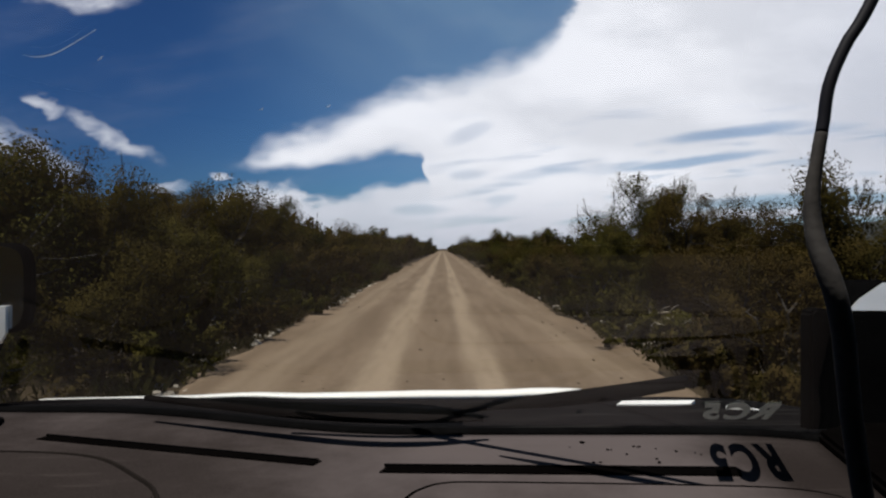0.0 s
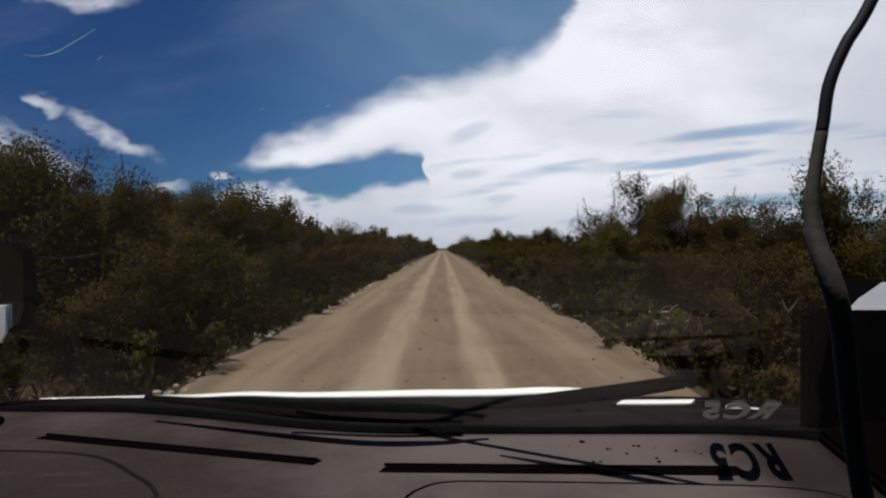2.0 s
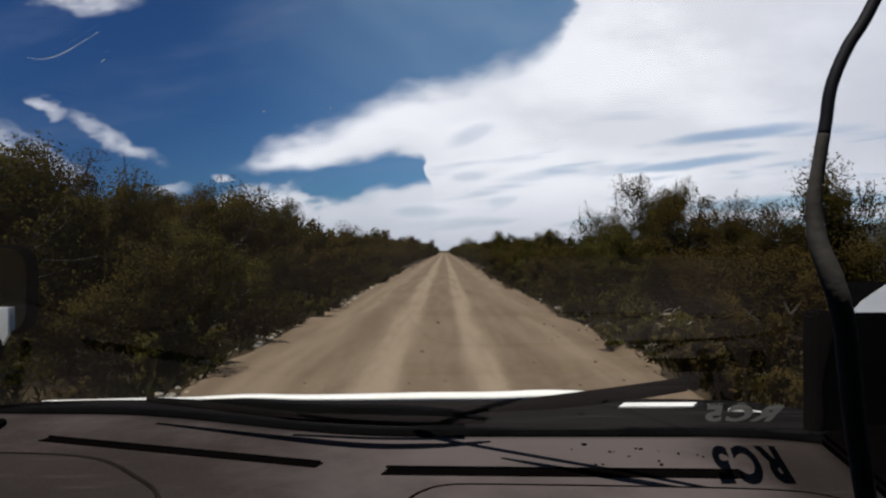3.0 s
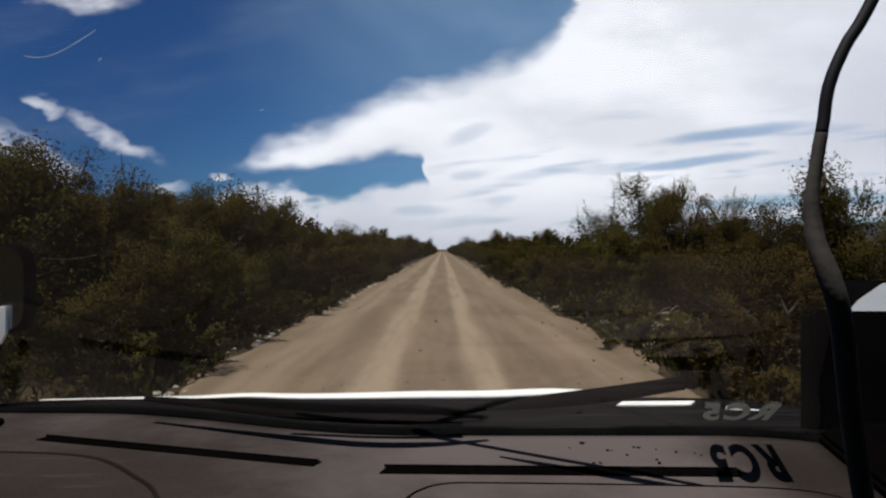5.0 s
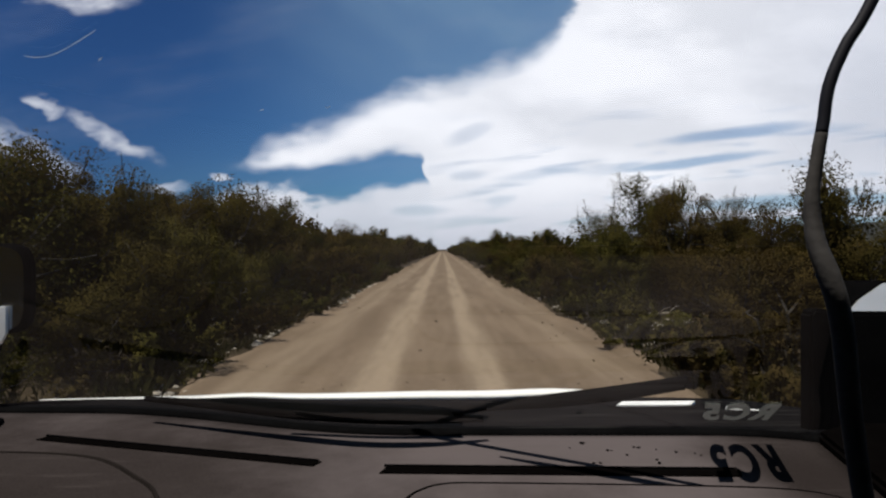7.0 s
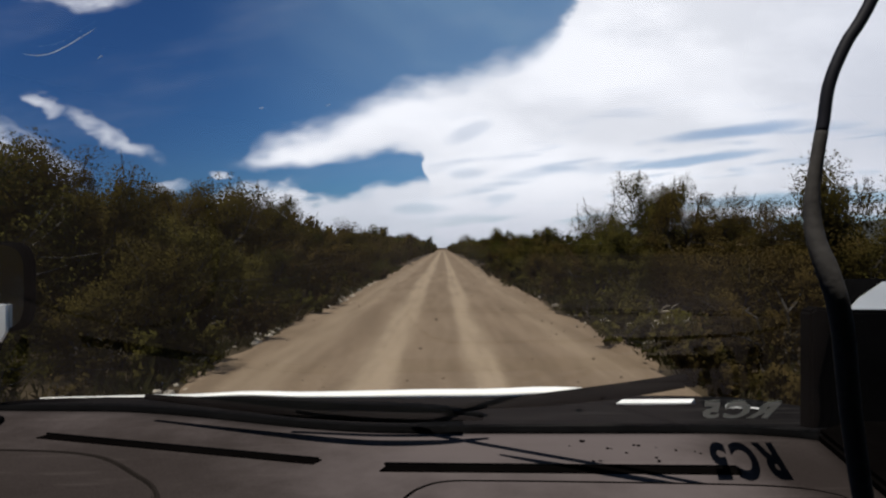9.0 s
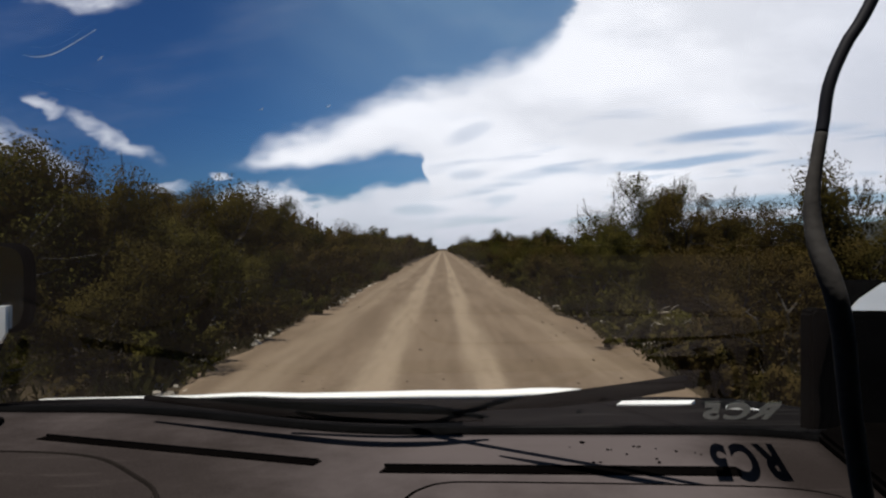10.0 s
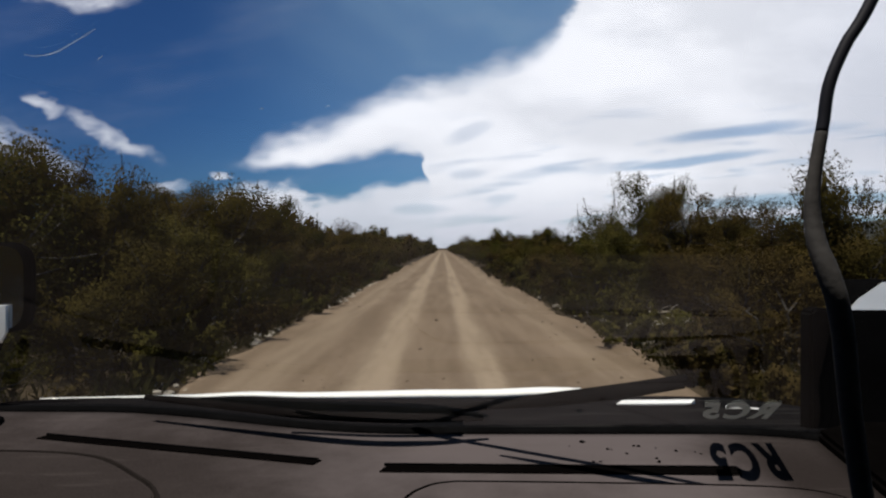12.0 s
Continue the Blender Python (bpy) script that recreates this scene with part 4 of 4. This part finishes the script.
    for s, x in ((-1, x0), (1, x1)):
        bm = bmesh.new()
        box(bm, min(x, x - s * 0.06), max(x, x - s * 0.06), 1.0, front - 0.16, 0.62, 1.085, 0.025)
        smooth(part("wing", bm, WHITE, car))
        bm = bmesh.new()
        box(bm, min(x, x - s * 0.07), max(x, x - s * 0.07), -1.9, 1.0, 0.30, 1.12, 0.025)
        smooth(part("side_panel", bm, WHITE, car))
        bm = bmesh.new()
        a = Vector((MID + s * 0.84, base_y(MID + s * 0.74) + 0.02, DASH_Z - 0.02))
        b = Vector((MID + s * 0.78, -0.02, EYE + 0.16))
        if s > 0:
            a = Vector((0.665, 0.90, DASH_Z - 0.08))
        tube(bm, arc_line([a, a.lerp(b, 0.33) + Vector((s * 0.012, 0, 0.012)), a.lerp(b, 0.66) + Vector((s * 0.012, 0, 0.012)), b], 4), [0.035 if s < 0 else 0.058 - 0.0015 * k for k in range(13)], 10)
        smooth(part("windscreen_pillar", bm, BLACK, car, "dark windscreen pillar"))
        for yy in (-0.75, -1.85):
            bm = bmesh.new()
            tube(bm, [Vector((MID + s * 0.79, yy, 1.08)), Vector((MID + s * 0.72, yy + 0.06, EYE + 0.16))], [0.05, 0.045], 8)
            smooth(part("roof_pillar", bm, BLACK, car))
        bm = bmesh.new()
        lo, hi = MID + s * 0.83, MID + s * 0.77
        for ya, yb, yt in ((-0.70, 0.86, 0.06), (-1.84, -0.80, -0.74)):
            q = [bm.verts.new(p) for p in ((lo, ya, 1.10), (lo, yb, 1.10), (hi, yt, EYE + 0.15), (hi, ya + 0.06, EYE + 0.15))]
            bm.faces.new(q if s > 0 else q[::-1])
        part("side_window", bm, TINTED, car, "unseen side window, tinted to darken the cabin")
        # side mirror: a rounded black housing, the glass facing the seats
        mirror = new("side_mirror")
        mirror.parent = car
        mx, my, mz = (-1.043, 1.34, EYE - 0.090) if s < 0 else (0.986, 1.34, EYE - 0.130)
        wide, tall = (0.096, 0.105) if s < 0 else (0.090, 0.058)

        def upright(outline, y0, y1, turn, tip=0.0):
            """A plate of that outline (across, up) standing between two depths, turned about the upright."""
            bm = bmesh.new()
            near = [bm.verts.new((a, y0, c)) for a, c in outline]
            far = [bm.verts.new((a, y1, c)) for a, c in outline]
            bm.faces.new(near)
            bm.faces.new(far[::-1])
            for i in range(len(near)):
                j = (i + 1) % len(near)
                bm.faces.new((near[i], far[i], far[j], near[j]))
            bmesh.ops.recalc_face_normals(bm, faces=bm.faces[:])
            bmesh.ops.transform(bm, matrix=Matrix.Translation((mx, my, mz)) @ Matrix.Rotation(turn, 4, "Z") @ Matrix.Rotation(tip, 4, "X"), verts=bm.verts[:])
            return bm

        def oval(w, h, p, n=28):
            ring = []
            for k in range(n):
                c, d = math.cos(k * math.tau / n), math.sin(k * math.tau / n)
                ring.append((w * math.copysign(abs(c) ** p, c), h * math.copysign(abs(d) ** p, d)))
            return ring
        turn = 0.10 if s < 0 else -0.20
        bm = upright(oval(wide, tall, 0.45), -0.005, 0.03, turn)
        bmesh.ops.bevel(bm, geom=[e for e in bm.edges if any(len(f.verts) > 4 for f in e.link_faces)], offset=0.004, segments=2, affect="EDGES")
        smooth(part("mirror_housing", bm, BLACK, mirror))
        if s < 0:
            part("mirror_glass", upright(oval(wide - 0.007, tall - 0.009, 0.45), -0.010, -0.004, turn), MIRROR, mirror)
            # added white plate before the glass, standing in for a pale reflection
            part("mirror_pale_plate", upright([(-0.10, -0.040), (0.057, -0.040), (0.057, -0.100), (0.030, -0.150), (-0.10, -0.150)], -0.022, -0.012, turn), WHITE, mirror, "white plate added for the pale strip reflected in the mirror")
        else:
            part("mirror_glass", upright([(-0.068, -0.020), (-0.040, 0.012), (0.012, 0.050), (0.07, 0.050), (0.07, -0.018), (-0.02, -0.026)], -0.022, -0.016, turn, -0.22), PALE_MIRROR, mirror)
        bm = bmesh.new()
        tube(bm, [Vector((mx, my + 0.03, mz - tall * 0.8)), Vector((mx - s * 0.02, my - 0.04, mz - 0.14)), Vector((MID + s * 0.90, my - 0.17, 1.07))], [0.030, 0.036, 0.05], 10)
        smooth(part("mirror_foot", bm, BLACK, mirror))
        wheel(car, x - s * 0.10, 1.28, s)
        wheel(car, x - s * 0.10, -1.22, s)
    bm = bmesh.new()
    rim = [(0.567, DASH_Z - 0.16), (0.567, EYE - 0.100), (0.575, EYE - 0.092), (0.64, EYE - 0.098), (0.72, EYE - 0.098), (0.78, EYE - 0.096), (0.78, DASH_Z - 0.16)]
    near, far = ([bm.verts.new((a, y, c)) for a, c in rim] for y in (0.905, 0.935))
    bm.faces.new(near)
    bm.faces.new(far[::-1])
    for i in range(len(rim)):
        j = (i + 1) % len(rim)
        bm.faces.new((near[i], far[i], far[j], near[j]))
    bmesh.ops.recalc_face_normals(bm, faces=bm.faces[:])
    bmesh.ops.bevel(bm, geom=list(bm.edges), offset=0.004, segments=2, affect="EDGES")
    part("corner_panel", bm, BLACK, car, "black corner panel between windscreen and side window")
    # roof and the closed cabin behind the camera
    def roof_z(x, y):
        return EYE + 0.185 + 0.05 * math.sin(min(1.0, max(0.0, 0.03 - y) / 1.98) * math.pi) - 0.03 * (abs(x - MID) / 0.74) ** 3
    bm = plate(bmesh.new(), [[(x, y, roof_z(x, y)) for x in span(MID - 0.80, MID + 0.80, 20)] for y in span(-1.95, 0.03, 20)], 0.03)
    smooth(part("roof", bm, WHITE, car))
    bm = bmesh.new()
    sheet(bm, span(MID - 0.78, MID + 0.78, 10), span(-1.94, 0.02, 10), lambda x, y: roof_z(x, y) - 0.04)
    smooth(part("headliner", bm, LINER, car))
    bm = bmesh.new()
    box(bm, x0 + 0.05, x1 - 0.05, -1.98, -1.90, 0.34, 1.24, 0.03)
    part("tailgate", bm, WHITE, car)
    bm = bmesh.new()
    bm.faces.new([bm.verts.new(p) for p in ((MID - 0.80, -1.94, 1.22), (MID + 0.80, -1.94, 1.22), (MID + 0.77, -1.92, EYE + 0.15), (MID - 0.77, -1.92, EYE + 0.15))])
    part("rear_window", bm, TINTED, car, "unseen rear window, tinted to darken the cabin")
    bm = bmesh.new()
    box(bm, x0 + 0.06, x1 - 0.06, -1.9, 1.0, 0.30, 0.36, 0.01)
    part("cabin_floor", bm, LINER, car)
    bm = bmesh.new()
    box(bm, -0.93, 0.05, 0.35, 0.418, 0.62, DASH_Z - 0.060, 0.02)
    box(bm, 0.04, 0.50, 0.52, 0.590, 0.62, DASH_Z - 0.062, 0.02)
    part("dashboard_front", bm, BLACK, car, "black lower dashboard")
    bm = bmesh.new()
    raised_lid(bm, [(0.551, 0.868), (0.483, 0.598), (0.44, 0.40), (0.72, 0.40), (0.72, 0.96)], DASH_Z - 0.10, DASH_Z + 0.012, 0.006)
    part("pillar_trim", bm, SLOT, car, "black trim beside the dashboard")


build_car()


def build_cable():
    """A lead that hangs from the mirror and bows in front of the screen."""
    line = [(0.0731, 0.10, 0.0424), (0.0686, 0.10, 0.0347), (0.0658, 0.10, 0.0280), (0.0648, 0.10, 0.0217), (0.0639, 0.10, 0.0164), (0.0630, 0.10, 0.0107), (0.0629, 0.10, 0.0054),
            (0.0631, 0.099, 0.0006), (0.0641, 0.098, -0.0036), (0.0657, 0.098, -0.0084), (0.0682, 0.100, -0.0145), (0.0702, 0.102, -0.0215), (0.0732, 0.105, -0.0310), (0.0772, 0.108, -0.0450), (0.0812, 0.110, -0.0580)]
    pts = arc_line([(0.086, 0.10, EYE + 0.070)] + [(x, y, EYE + z) for x, y, z in line], 8)
    n = len(pts)
    width = [0.00102 + 0.0007 * max(0.0, min(1.0, (i - 44) / 28)) for i in range(n)]
    bm = bmesh.new()
    tube(bm, pts[:36], width[:36], 12)
    cable = smooth(part("power_cable", bm, CABLE))
    tagged(cable, "thin dark power cable hanging beside the windscreen", "cable")
    bm = bmesh.new()
    tube(bm, pts[34:], [w + (0.00005 if k else -0.0003) for k, w in enumerate(width[34:])], 12)
    smooth(part("sleeve", bm, SLEEVE, cable, "dull grey braided sleeve"))


build_cable()
